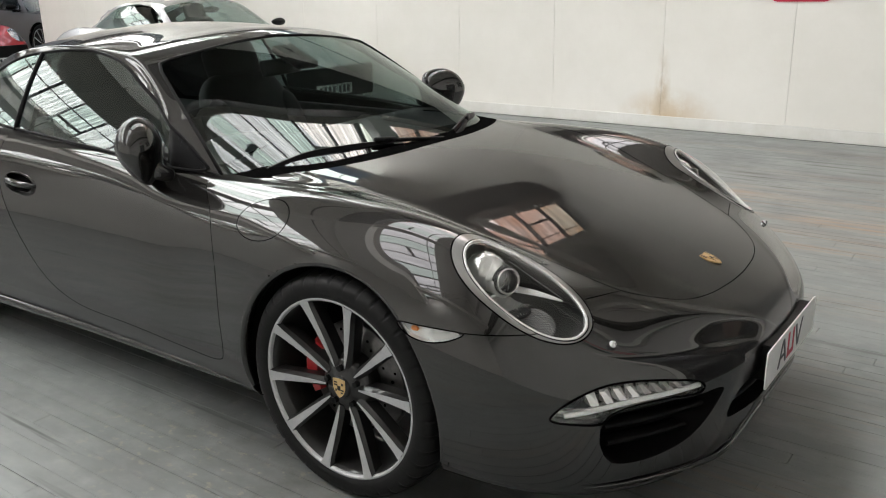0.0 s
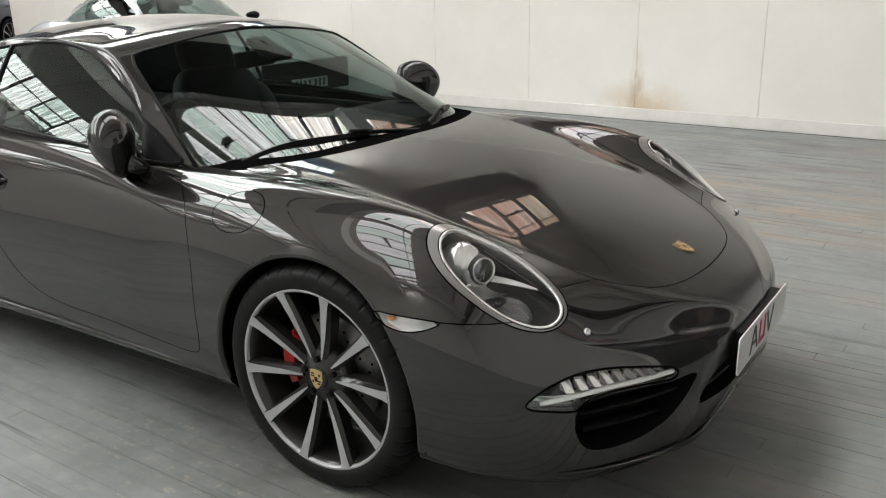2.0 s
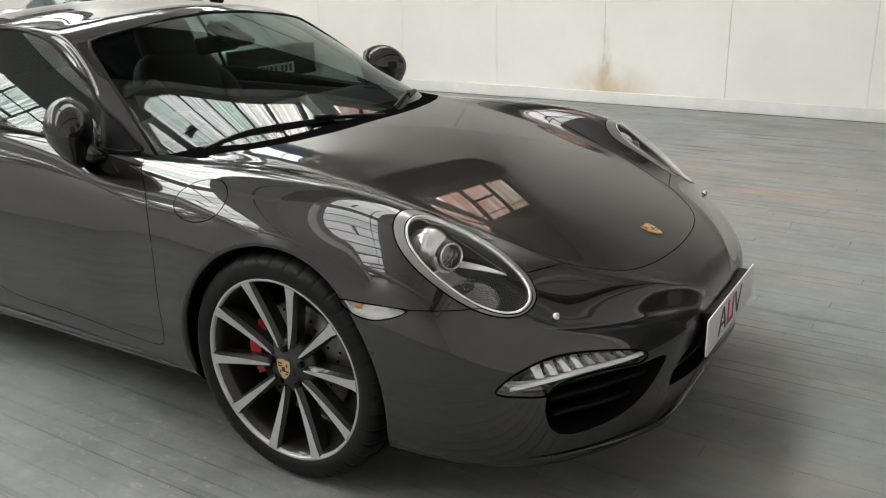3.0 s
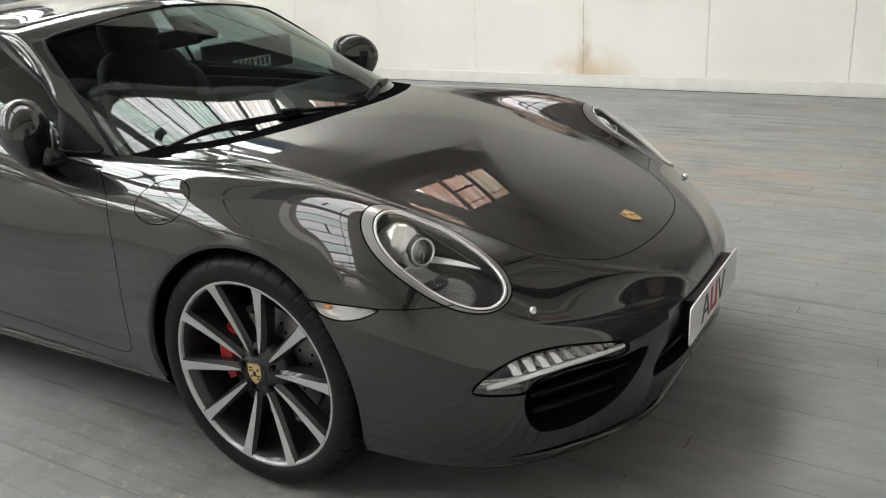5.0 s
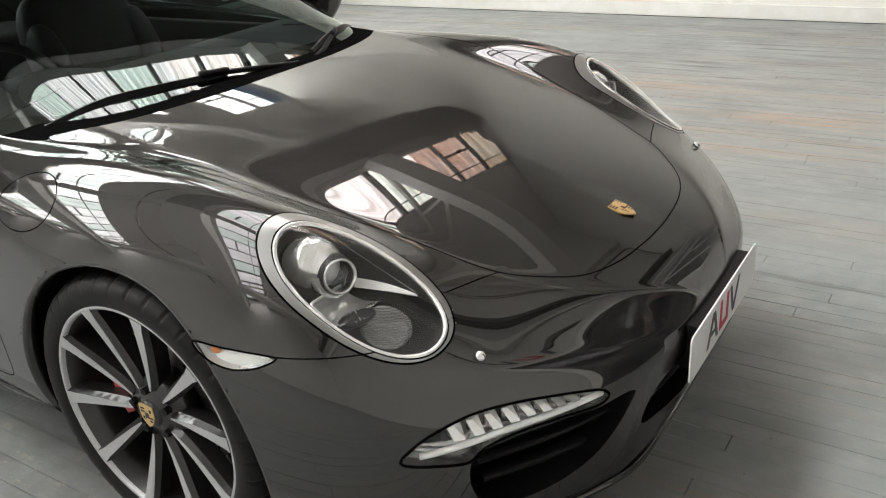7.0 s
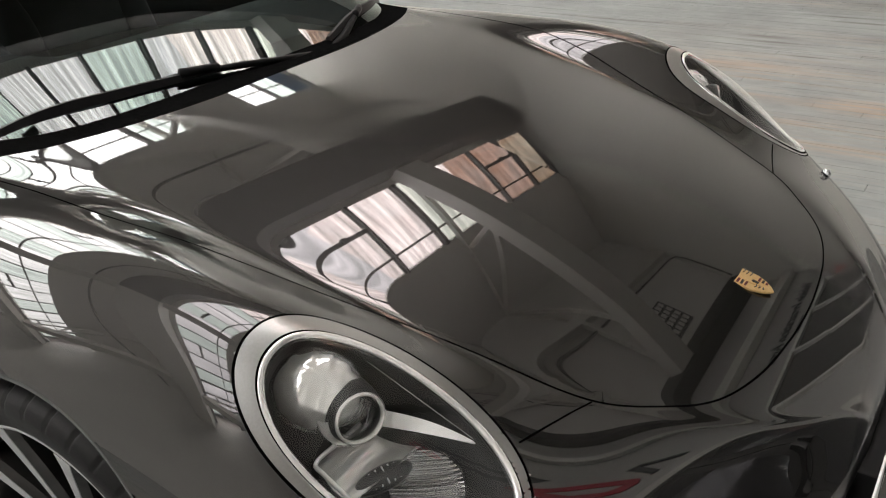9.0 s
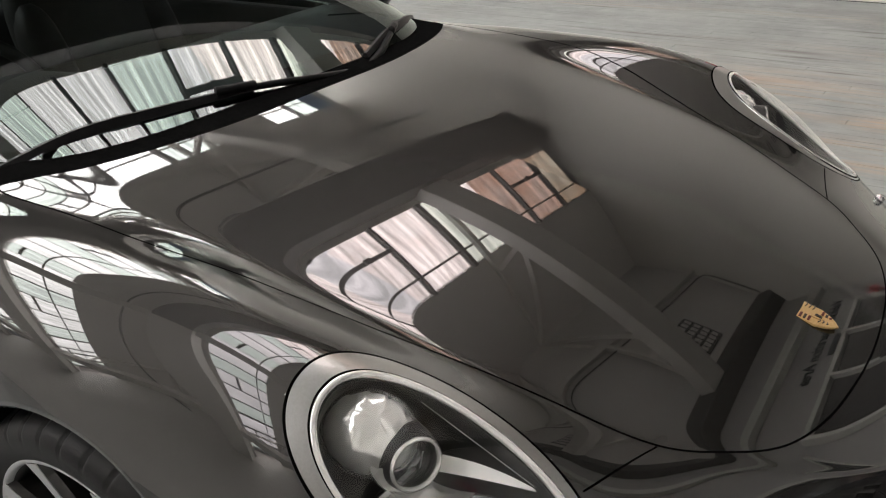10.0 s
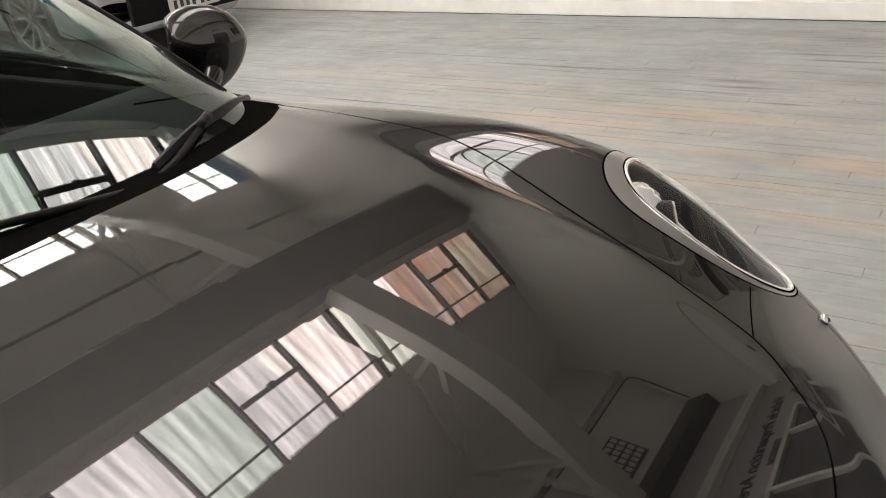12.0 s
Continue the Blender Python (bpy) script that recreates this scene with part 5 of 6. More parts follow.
def main_car():
    car = tagged(new("sports_car"), "dark brown-grey metallic sports coupe parked on the boards", "car")
    s = Skin(body_surface(270, 90, 300))
    s.names += ["wing"]
    c = s.p[s.f].mean(1)
    s.label[:] = 1
    s.names += ["rear", "sill", "void"]
    s.label[(c[:, 0] < -1.2)] = s.names.index("rear")
    s.cut("bonnet", BONNET_RING, TOP, above)
    s.cut("bumper", BUMPER, SIDE, lambda p, n: (p[:, 0] > 0.05) & (p[:, 1] < -0.42), ("wing",))
    c = s.p[s.f].mean(1)
    s.label[(s.label == 1) & (c[:, 0] > 0.635) & (c[:, 1] > -0.46)] = s.names.index("bumper")
    s.cut("bezel", LAMP_OUT, LAMP, lamp_near)
    s.cut("lens", LAMP_IN, LAMP, lamp_near)
    s.cut("door", np.vstack([DOOR, [(-1.7, 1.0), (-0.6, 1.0)]]), SIDE, right)
    s.cut("void", HANDLE, SIDE, right, ("door", "rear"))
    s.cut("marker", MARKER, SIDE, right)
    s.cut("drl", DRL, FRONT, ahead, ("bumper",))
    s.cut("void", INTAKE, FRONT, ahead, ("bumper",))
    s.cut("void", MOUTH, FRONT, lambda p, n: (n[:, 0] > 0.12) & (p[:, 0] > 0.8), ("bumper",))
    s.cut("fuel_flap", FLAP, SIDE, right, ("wing",))
    s.cut("void", ARCH, SIDE, right)
    s.cut("void", ARCH_R, SIDE, right)
    s.cut("scuttle", SCUTTLE, TOP, lambda p, n: (n[:, 2] > 0.3) & (p[:, 2] > 0.7), ("wing",))
    s.cut("void", TUB, TOP, lambda p, n: (n[:, 2] > 0.3) & (p[:, 2] > 0.7))
    flat_sill = np.array([(-0.30, 0.0), (-0.30, 0.262), (-0.42, 0.285), (-0.50, 0.298), (-0.93, 0.305), (-1.3, 0.315), (-2.2, 0.33), (-2.2, 0.0)])
    s.cut("sill", flat_sill, SIDE, lambda p, n: p[:, 1] < -0.6, ("wing", "rear"))
    arch_near = lambda p, n: (p[:, 1] < -0.6) & (n[:, 1] < -0.2)
    g = Skin(cabin_surface(190, 120))
    g.names += ["roof"]
    g.label[:] = 1
    g.cut("screen", SCREEN, TOP, lambda p, n: p[:, 0] > -1.3)
    g.cut("cowl", COWL, TOP, lambda p, n: p[:, 0] > -0.7, ("screen", "roof"))
    g.cut("glass", WINDOW, SIDE, lambda p, n: n[:, 1] < -0.25)
    g.cut("sail", np.array([(-0.64, 0.83), (-0.70, 0.95), (-0.865, 0.99), (-0.852, 0.83)]), SIDE, lambda p, n: n[:, 1] < -0.25, ("glass",))
    g.cut("backlight", BACKLIGHT, TOP, lambda p, n: (p[:, 0] < -1.9) & (n[:, 2] > 0.2))
    g.even("glass", True)
    g.even("screen", False)
    gnear = lambda p, n: (n[:, 1] < -0.25)
    for sgn in (1, -1):
        m = np.array([1, sgn, 1])
        wing = s.panel("wing", PAINT, car, sgn, "front_wing", "dark metallic front wing")
        s.panel("rear", PAINT, car, sgn, "rear_quarter", "dark metallic rear quarter")
        bumper = s.panel("bumper", PAINT, car, sgn, "front_bumper", "dark metallic front bumper")
        s.panel("bonnet", PAINT, car, sgn, "bonnet", "glossy dark metallic bonnet")
        door = s.panel("door", PAINT, car, sgn, "door", "dark metallic closed door")
        s.panel("scuttle", SCUTTLE_BLACK, car, sgn, "scuttle", "black plastic scuttle")
        sl = s.panel("sill", PAINT, car, sgn, "sill", "dark metallic side sill")
        sx = np.linspace(-0.43, -2.05, 40)
        st = s.on_sheet(np.stack([sx, np.linspace(0.238, 0.262, 40)], 1), SIDE, lambda p, n: (p[:, 1] < -0.6), 0.001)
        grow = np.linspace(0, 1, 40)
        lows = [(0.006, -0.008), (0.020, -0.012), (0.036, -0.008), (0.046, 0.004), (0.050, 0.06)]
        blade = [st] + [st + np.stack([0 * grow, dy * (grow**0.5 if dy < 0 else 1 + 0 * grow), -dz * (0.15 + 0.85 * grow**0.5)], 1) for dz, dy in lows]
        mesh_ob("sill_lip", np.vstack(blade) * m, [(i * 40 + j, i * 40 + j + 1, (i + 1) * 40 + j + 1, (i + 1) * 40 + j) for i in range(5) for j in range(39)], PAINT, sl, True)
        flap = s.panel("fuel_flap", PAINT, car, sgn, "fuel_flap", "round fuel flap") if sgn > 0 else s.panel("fuel_flap", PAINT, wing, sgn, "wing_skin")
        mk = s.panel("marker", CLEAR_LENS, car, sgn, "side_marker", "clear side marker lamp")
        mk.visible_shadow = False
        mp = s.on_sheet(MARKER, SIDE, right, 0.0)
        tube("marker_gap", mp * m, 0.0018, GAP, mk, "", 6, True)
        cc = mp.mean(0)
        mesh_ob("marker_back", np.vstack([(cc + (mp - cc) * q + np.array([0, d, 0])) * m for q, d in ((0.99, 0.002), (0.95, 0.016), (0.4, 0.018))]), [(i * 48 + j, i * 48 + (j + 1) % 48, (i + 1) * 48 + (j + 1) % 48, (i + 1) * 48 + j) for i in range(2) for j in range(48)] + [tuple(96 + j for j in range(48))], LAMP_CHROME, mk, False, "bright chrome reflector")
        dome("marker_bulb", np.array([0.288, mp[:, 1].mean() + 0.006, 0.592]) * m, (0.012, 0.006, 0.007), AMBER, mk, "amber bulb")
        headlamp(s, car, sgn)
        running_lamp(s, car, sgn)
        intake(s, car, sgn, "side_intake", INTAKE, 0.11, ((0.362, -0.70, -0.44), (0.314, -0.69, -0.49)))
        intake(s, car, sgn, "centre_intake", MOUTH, 0.08, ((0.328, -0.33, 0.0),))
        ly = np.linspace(-0.735, 0.0, 44)
        lp = s.on_sheet(np.stack([ly, 0.213 - 0.012 * np.cos(ly / 0.735 * np.pi / 2)**2], 1), FRONT, lambda p, n: (p[:, 0] > 0.45) & (n[:, 0] > 0.02), 0.0)
        tube("bumper_lip", (lp + np.array([0.002, 0, -0.010])) * m, 0.0012 + 0.0078 * np.clip((ly + 0.735) / 0.30, 0, 1), PAINT, bumper, "body-coloured lower lip", 10)
        # shut lines
        seam = lambda nm, crv, basis, near, par, rad=0.002: tube(nm, s.on_sheet(crv, basis, near, 0.0007 - rad) * m, rad, GAP, par, "", 8)
        seam("bonnet_gap", BONNET[43:], TOP, above, wing, 0.0030)
        seam("door_gap", DOOR, SIDE, lambda p, n: (p[:, 1] < -0.6), door, 0.0022)
        seam("bumper_gap", np.array([(0.647, -0.443), (0.635, -0.48), (0.622, -0.525), (0.609, -0.575)]), TOP, above, bumper)
        seam("bumper_gap", np.stack([np.linspace(0.425, 0.585, 20), 0.6035 + 0.004 * np.linspace(0, 1, 20)**2], 1), SIDE, right, bumper)
        if sgn > 0:
            tube("flap_gap", s.on_sheet(FLAP, SIDE, right, -0.0012), 0.0021, GAP, flap, "", 6, True)
        keep = s.on_sheet(np.stack([0.370 * np.cos(np.linspace(-0.30, np.pi + 0.22, 80)), 0.332 + 0.376 * np.sin(np.linspace(-0.30, np.pi + 0.22, 80))], 1), SIDE, arch_near, 0.0)
        hubc = np.array([0, 0, 0.332])
        flange = (keep - hubc) * np.array([0.966, 1, 0.966]) + hubc
        rows = np.vstack([keep, (keep + flange) / 2 - np.array([0, 0.0008, 0]), flange + np.array([0, 0.003, 0]), flange + np.array([0, 0.035, 0])])
        mesh_ob("arch_lip", rows * m, [(i * 80 + j, i * 80 + j + 1, (i + 1) * 80 + j + 1, (i + 1) * 80 + j) for i in range(3) for j in range(79)], PAINT, wing, True)
        for ax, cz in ((0.0, 0.332), (-2.45, 0.338)):
            t = np.linspace(-0.30, np.pi + 0.22, 60)
            v = [(ax + 0.388 * math.cos(q), yy * sgn, cz + 0.388 * math.sin(q)) for yy in (-0.86, -0.45) for q in t]
            f = [(j, j + 1, 61 + j, 60 + j) for j in range(59)] + [tuple(range(60, 120))]
            mesh_ob("wheel_liner", v, f, LINER, wing, True, "black wheel-arch liner")
        # greenhouse
        g.panel("roof", PAINT, car, sgn, "roof", "dark metallic roof and pillars")
        sc = g.panel("screen", GLASS, car, sgn, "windscreen", "tinted laminated windscreen")
        gl = g.panel("glass", GLASS_SIDE, car, sgn, "side_window", "tinted side window")
        bl = g.panel("backlight", GLASS_SIDE, car, sgn, "rear_window", "tinted rear window")
        g.panel("sail", BLACK, door, sgn, "mirror_sail", "black mirror triangle")
        for o in (sc, gl, bl):
            o.visible_shadow = False
        tube("window_trim", g.on_sheet(WINDOW, SIDE, gnear, 0.001) * m, 0.006, BLACK, gl, "black window trim", 6, True)
        tube("window_bar", g.on_sheet([(-1.745, z) for z in np.linspace(0.90, 1.178, 12)], SIDE, gnear, 0.0) * m, 0.009, BLACK, gl)
        edge = g.on_sheet(SCREEN[2:13], TOP, lambda p, n: p[:, 0] > -1.3, 0.0006)
        tube("screen_trim", edge * m, 0.0065, BLACK, sc, "black windscreen surround")
        wing_mirror(car, sgn)
        # door handle in its oval recess
        cup = s.on_sheet(HANDLE, SIDE, right, 0.0)
        tube("handle_rim", cup * m, 0.0022, PAINT, door, "", 8, True)
        mid, hn = cup.mean(0), len(HANDLE)
        rings = np.vstack([mid + (cup - mid) * q + np.array([0, d, 0]) for q, d in ((1.0, 0.0005), (0.93, 0.010), (0.75, 0.020), (0.35, 0.024))])
        mesh_ob("handle_recess", rings * m, [(i * hn + j, i * hn + (j + 1) % hn, (i + 1) * hn + (j + 1) % hn, (i + 1) * hn + j) for i in range(3) for j in range(hn)] + [tuple(3 * hn + j for j in range(hn))], PAINT, door, True)
        grip = [mid + np.array(q) for q in ((-0.092, 0.006, 0.010), (-0.06, -0.011, 0.009), (0.0, -0.016, 0.006), (0.06, -0.011, 0.003), (0.092, 0.006, 0.001))]
        tube("door_handle", smooth_curve(grip, 22) * m, 0.007 + 0.006 * np.sin(np.linspace(0, np.pi, 22)), PAINT, door, "body-coloured door handle", 12)
        wc = s.on_sheet([(0.716, -0.642)], TOP, above, 0.004)[0] * m
        dome("washer_cap", wc, (0.011, 0.011, 0.011), CHROME, car, "chrome headlamp-washer cap")
    wiper(car, [(-0.487, -0.612, 0.848), (-0.447, -0.48, 0.872), (-0.41, -0.34, 0.876), (-0.375, -0.11, 0.872)], [(-0.325, 0.17, 0.842), (-0.335, 0.06, 0.858), (-0.355, -0.06, 0.874), (-0.385, -0.20, 0.886)])
    wiper(car, [(-0.352, 0.22, 0.860), (-0.40, 0.36, 0.872), (-0.462, 0.52, 0.868), (-0.555, 0.67, 0.842)], [(-0.315, 0.14, 0.836), (-0.345, 0.26, 0.856), (-0.38, 0.34, 0.872), (-0.425, 0.43, 0.884)])
    pt = s.on_sheet([(0.737, 0.0)], TOP, above, 0.0035)[0]
    nb = unit((0.26, 0, 0.965))
    badge = slab("badge", shield(0.052, 0.066), ((0, 1, 0), np.cross((0, 1, 0), -nb), nb), pt, 0.004, GOLD, car, "small gold and black shield badge", 0.0008)
    e2 = np.cross((0, 1, 0), -nb)
    field = lambda y0, z0, y1, z1, mt: slab("badge_field", [(y0, z0), (y1, z0), (y1, z1), (y0, z1)], ((0, 1, 0), e2, nb), pt + nb * 0.0012, 0.001, mt, badge)
    for k in range(3):
        field(-0.0225 + 0.0005 * k, 0.0225 - 0.0068 * k, -0.0085, 0.0265 - 0.0068 * k, (GOLD_RED, GOLD_DARK)[k % 2])
        field(0.0085, -0.0065 - 0.0066 * k, 0.0200 - 0.0034 * k, -0.0026 - 0.0066 * k, (GOLD_RED, GOLD_DARK)[k % 2])
        tube("badge_antler", [pt + nb * 0.0036 + np.array([0, y, 0]) + e2 * z for y, z in ((0.009, 0.0250 - 0.0064 * k), (0.015, 0.0232 - 0.0064 * k), (0.022, 0.0255 - 0.0064 * k))], 0.0009, GOLD_DARK, badge, "", 5)
        tube("badge_antler", [pt + nb * 0.0036 + np.array([0, -y, 0]) + e2 * z for y, z in ((0.009, -0.004 - 0.0062 * k), (0.013, -0.0058 - 0.0062 * k), (0.019 - 0.0026 * k, -0.0036 - 0.0062 * k))], 0.0009, GOLD_DARK, badge, "", 5)
    slab("inner_shield", shield(0.0165, 0.022), ((0, 1, 0), e2, nb), pt + nb * 0.0016, 0.0018, GOLD, badge, "", 0.0004)
    field(-0.003, -0.006, 0.003, 0.0055, GOLD_DARK).location = nb * 0.0016
    marks = [(skewed(-0.095, 0.012, 0.062, 0.014), DARKPRINT), (skewed(-0.066, 0.012, 0.062, -0.012), DARKPRINT), ([(-0.092, -0.014), (-0.07, -0.014), (-0.07, -0.006), (-0.092, -0.006)], DARKPRINT), (skewed(-0.035, 0.013, 0.062, 0), REDPRINT), (skewed(0.005, 0.013, 0.062, 0), REDPRINT), ([(-0.035, -0.031), (0.005, -0.031), (0.005, -0.019), (-0.035, -0.019)], REDPRINT), (skewed(0.035, 0.012, 0.062, -0.012), DARKPRINT), (skewed(0.062, 0.012, 0.062, 0.014), DARKPRINT)]
    marks = [([(1.3 * y + 0.004, 1.22 * z) for y, z in q], mt) for q, mt in marks]
    number_plate(car, 0.992, 0.408, 0.52, 0.111, PLATE, "white show plate on a black plinth", marks)
    cockpit(car)
    part("underbody", box_bm(-3.2, -0.45, 0.14, 0.75, 0.45, 0.2, 0.02), LINER, car, "dark underbody")
    for x, y in ((0.0, -0.757), (0.0, 0.757), (-2.45, -0.765), (-2.45, 0.765)):
        w = road_wheel(car, x, y, -1 if y < 0 else 1)
        tagged(w, "ten-spoke alloy wheel with red brake calliper")
    return car


main_car()
# ---- the hall ----
def structure(ob, label=""):
    return tagged(ob, label, "", "", "structure")


EAST, NORTH, SOUTH, WEST = 2.1, 5.55, -6.7, -17.0
GUTTERS = (-1.95, -6.15, -10.35, -14.55)
BAY = 4.2
WIDE_HIGH = (1.42, 4.487)  # the strips of the bays behind reach further up the slope
GUTTER_Z, GLASS_LOW, GLASS_HIGH, RIDGE = 3.75, (0.42, 4.0), (1.28, 4.42), (2.7, 5.10)

structure(part("wall_north", box_bm(-12.1, NORTH, 0, EAST + 0.2, NORTH + 0.2, 3.75), WALLW), "white painted boarded wall")
structure(part("wall_return", box_bm(-12.3, NORTH, 0, -12.1, NORTH + 4.0, 5.3), WALLW), "white painted wall end")
structure(part("wall_far", box_bm(WEST - 0.2, NORTH + 4.0, 0, -12.1, NORTH + 4.2, 5.3), WALLG), "grey painted back wall")
structure(part("wall_east", box_bm(EAST, SOUTH, 0, EAST + 0.2, NORTH, 5.3), WALLG), "grey painted brick wall")
structure(part("wall_south", box_bm(WEST, SOUTH - 0.2, 0, EAST + 0.2, SOUTH, 5.3), WALLD), "grey painted wall")
structure(part("wall_west", box_bm(WEST - 0.2, SOUTH, 0, WEST, NORTH + 4.0, 5.3), WALLD), "grey painted wall")

# boards of the white wall, with open joints between them
north = bpy.data.objects["wall_north"]
bx = [-12.1 + 1.1733 * i for i in range(13)]
shift = -1.622 - bx[9]
bx = [-12.1] + [x + shift for x in bx if -12.0 < x + shift < EAST - 0.2] + [EAST]
for x0, x1 in zip(bx, bx[1:]):
    b = part("board", box_bm(x0 + 0.0015, NORTH - 0.012, 0.11, x1 - 0.0015, NORTH - 0.001, 3.05, 0.0015), WALLB, north)
structure(part("baseboard", box_bm(-12.1, NORTH - 0.026, 0.0, EAST - 0.001, NORTH - 0.0125, 0.115, 0.004), SKIRT), "white painted skirting board with scuffs")
structure(part("trim", box_bm(-12.1, NORTH - 0.03, 3.05, EAST - 0.001, NORTH - 0.001, 3.13, 0.004), SKIRT), "white timber rail")

# wall sign: plain shapes
sign = tagged(new("wall_sign"), "black and red dealer sign shapes on the white wall", "sign")
sign.location = (-0.75, NORTH - 0.012, 1.2)
SB = ((1, 0, 0), (0, 0, 1), (0, -1, 0))
for nm, pts, mt in (("black_leg", [(-0.77, 0), (-0.66, 0), (-0.43, 0.7), (-0.54, 0.7)], DARKPRINT), ("black_leg", [(-0.16, 0), (-0.04, 0), (-0.34, 0.7), (-0.46, 0.7)], DARKPRINT), ("black_tip", [(0.75, 0.03), (0.78, 0.0), (0.81, 0.03), (1.08, 0.7), (0.95, 0.7), (0.78, 0.2), (0.62, 0.7), (0.48, 0.7)], DARKPRINT)):
    slab(nm, pts, SB, (0, -0.012, 0), 0.012, mt, sign)
slab("red_block", [(x + 0.33, z + 0.33) for x, z in rounded_rect(0.56, 0.70, 0.09, 7)], SB, (0, -0.012, 0), 0.012, REDPRINT, sign)


# gable filling of the white wall under each roof bay
for g in GUTTERS[:3]:
    bm = bmesh.new()
    prof = [(max(g, -12.1), GUTTER_Z), (g + GLASS_LOW[0], GLASS_LOW[1]), (g + GLASS_HIGH[0], GLASS_HIGH[1]), (g + RIDGE[0], RIDGE[1]), (g + BAY, GUTTER_Z)]
    lo = [bm.verts.new((x, NORTH, z - 0.002)) for x, z in prof]
    hi = [bm.verts.new((x, NORTH + 0.19, z - 0.002)) for x, z in prof]
    bm.faces.new(lo)
    bm.faces.new(hi[::-1])
    for i in range(5):
        bm.faces.new((lo[i], hi[i], hi[(i + 1) % 5], lo[(i + 1) % 5]))
    bmesh.ops.recalc_face_normals(bm, faces=bm.faces)
    structure(part("wall_gable", bm, WALLW), "white painted gable")


# roof: pitched bays side by side, each with a strip of patent glazing above the gutter
def glass_top(g):
    return GLASS_HIGH if g == GUTTERS[0] else WIDE_HIGH


def roof_bay(g):
    y0, y1 = SOUTH - 0.2, (NORTH + 0.2 if g > -10 else NORTH + 4.2)
    top = glass_top(g)
    xs = (g, g + GLASS_LOW[0], g + top[0], g + RIDGE[0], g + BAY)
    zs = (GUTTER_Z, GLASS_LOW[1], top[1], RIDGE[1], GUTTER_Z)
    bm = bmesh.new()
    for i in (0, 2, 3):
        a, b = Vector((xs[i], 0, zs[i])), Vector((xs[i + 1], 0, zs[i + 1]))
        n = Vector((-(b - a).z, 0, (b - a).x)).normalized() * 0.12
        q = [bm.verts.new((p.x, y, p.z)) for y in (y0, y1) for p in (a, b, b + n, a + n)]
        for f in ((0, 1, 2, 3), (7, 6, 5, 4), (0, 4, 5, 1), (1, 5, 6, 2), (2, 6, 7, 3), (3, 7, 4, 0)):
            bm.faces.new([q[k] for k in f])
    bmesh.ops.recalc_face_normals(bm, faces=bm.faces)
    structure(part("ceiling", bm, ROOFM), "grey boarded roof slopes")
    # tone split at y = -1 is made up to suit the car's reflections
    structure(part("gutter_beam", box_bm(g - 0.34, -1.0, 3.66, g + 0.36, y1, 3.92, 0.01), BEAMD), "dark north half of the valley beam")
    structure(part("gutter_beam", box_bm(g - 0.34, y0, 3.66, g + 0.36, -1.0, 3.92, 0.01), BEAM), "pale south half of the valley beam")
    # glazing bars up the slope, a rail along it, and the panes between
    low, high = Vector((xs[1], 0, zs[1])), Vector((xs[2], 0, zs[2]))
    d = (high - low).normalized()
    ang = -math.degrees(math.atan2(d.z, d.x))
    length = (high - low).length
    win = structure(new("rooflight"), "strip of patent glazing with dark bars")
    win.matrix_basis = pose(low.x, 0, low.z, 0, ang, 0)
    step, k = 0.62, 0
    y = y1 - 0.2
    if g == GUTTERS[1]:  # one light of this strip is boarded over
        structure(part("ceiling_board", box_bm(-0.02, 3.95, -0.045, length + 0.02, 4.5, -0.036, 0.0, None, win.matrix_basis), ROOFM), "grey boards over one light of the rooflight")
    while y > y0 + 0.3:
        wide = 0.026 if k % 4 else 0.05
        part("glazing_bar", box_bm(-0.02, y - wide / 2, -0.035, length + 0.02, y + wide / 2, 0.03), BARM, win)
        if y - step > y0 + 0.2:
            vent = k % 4 == 1
            pane = part("pane", box_bm(0.0, y - step + 0.013, 0.008, length, y - 0.013, 0.014), ((PANE_DULL, PANE_GREEN) if g == GUTTERS[0] else (PANE, PANE_OLD))[k % 3 == 0], win)
            pane.visible_shadow = False
            if vent:
                part("vent_frame", box_bm(0.30, y - step + 0.02, -0.04, 0.35, y - 0.02, 0.0), BARM, win)
                part("vent_handle", box_bm(0.28, y - step * 0.55, -0.075, 0.34, y - step * 0.45, -0.04, 0.006), BARM, win)
            part("lower_rail", box_bm(0.72, y - step + 0.013, -0.02, 0.745, y - 0.013, 0.0), BARM, win)
        y -= step
        k += 1
    return low, high, y0, y1


for g in GUTTERS:
    roof_bay(g)

# trusses across the bays
def truss(y):
    t = tagged(new("roof_truss"), "grey painted steel roof truss", "truss", "roof trusses")
    t.location = (0, y, 0)
    part("bottom_chord", box_bm(WEST, -0.17, 3.74, EAST, 0.17, 3.93, 0.012), BEAM, t)
    for g in GUTTERS:
        for (xa, za), (xb, zb) in (((g + 0.36, 3.93), (g + RIDGE[0], RIDGE[1])), ((g + RIDGE[0], RIDGE[1]), (g + BAY - 0.36, 3.93)), ((g + 1.5, 3.93), (g + 1.5, 4.45)), ((g + 1.5, 3.93), (g + RIDGE[0], RIDGE[1])), ((g + 3.4, 3.93), (g + RIDGE[0], RIDGE[1]))):
            L = math.hypot(xb - xa, zb - za)
            part("strut", box_bm(0, -0.03, -0.03, L, 0.03, 0.03, 0.0, None, pose(xa, 0, za, 0, -math.degrees(math.atan2(zb - za, xb - xa)))), BEAM, t)
    return t


first = truss(3.27)
for y in (-1.05, -5.25):
    copy_thing(first, pose(0, y, 0))
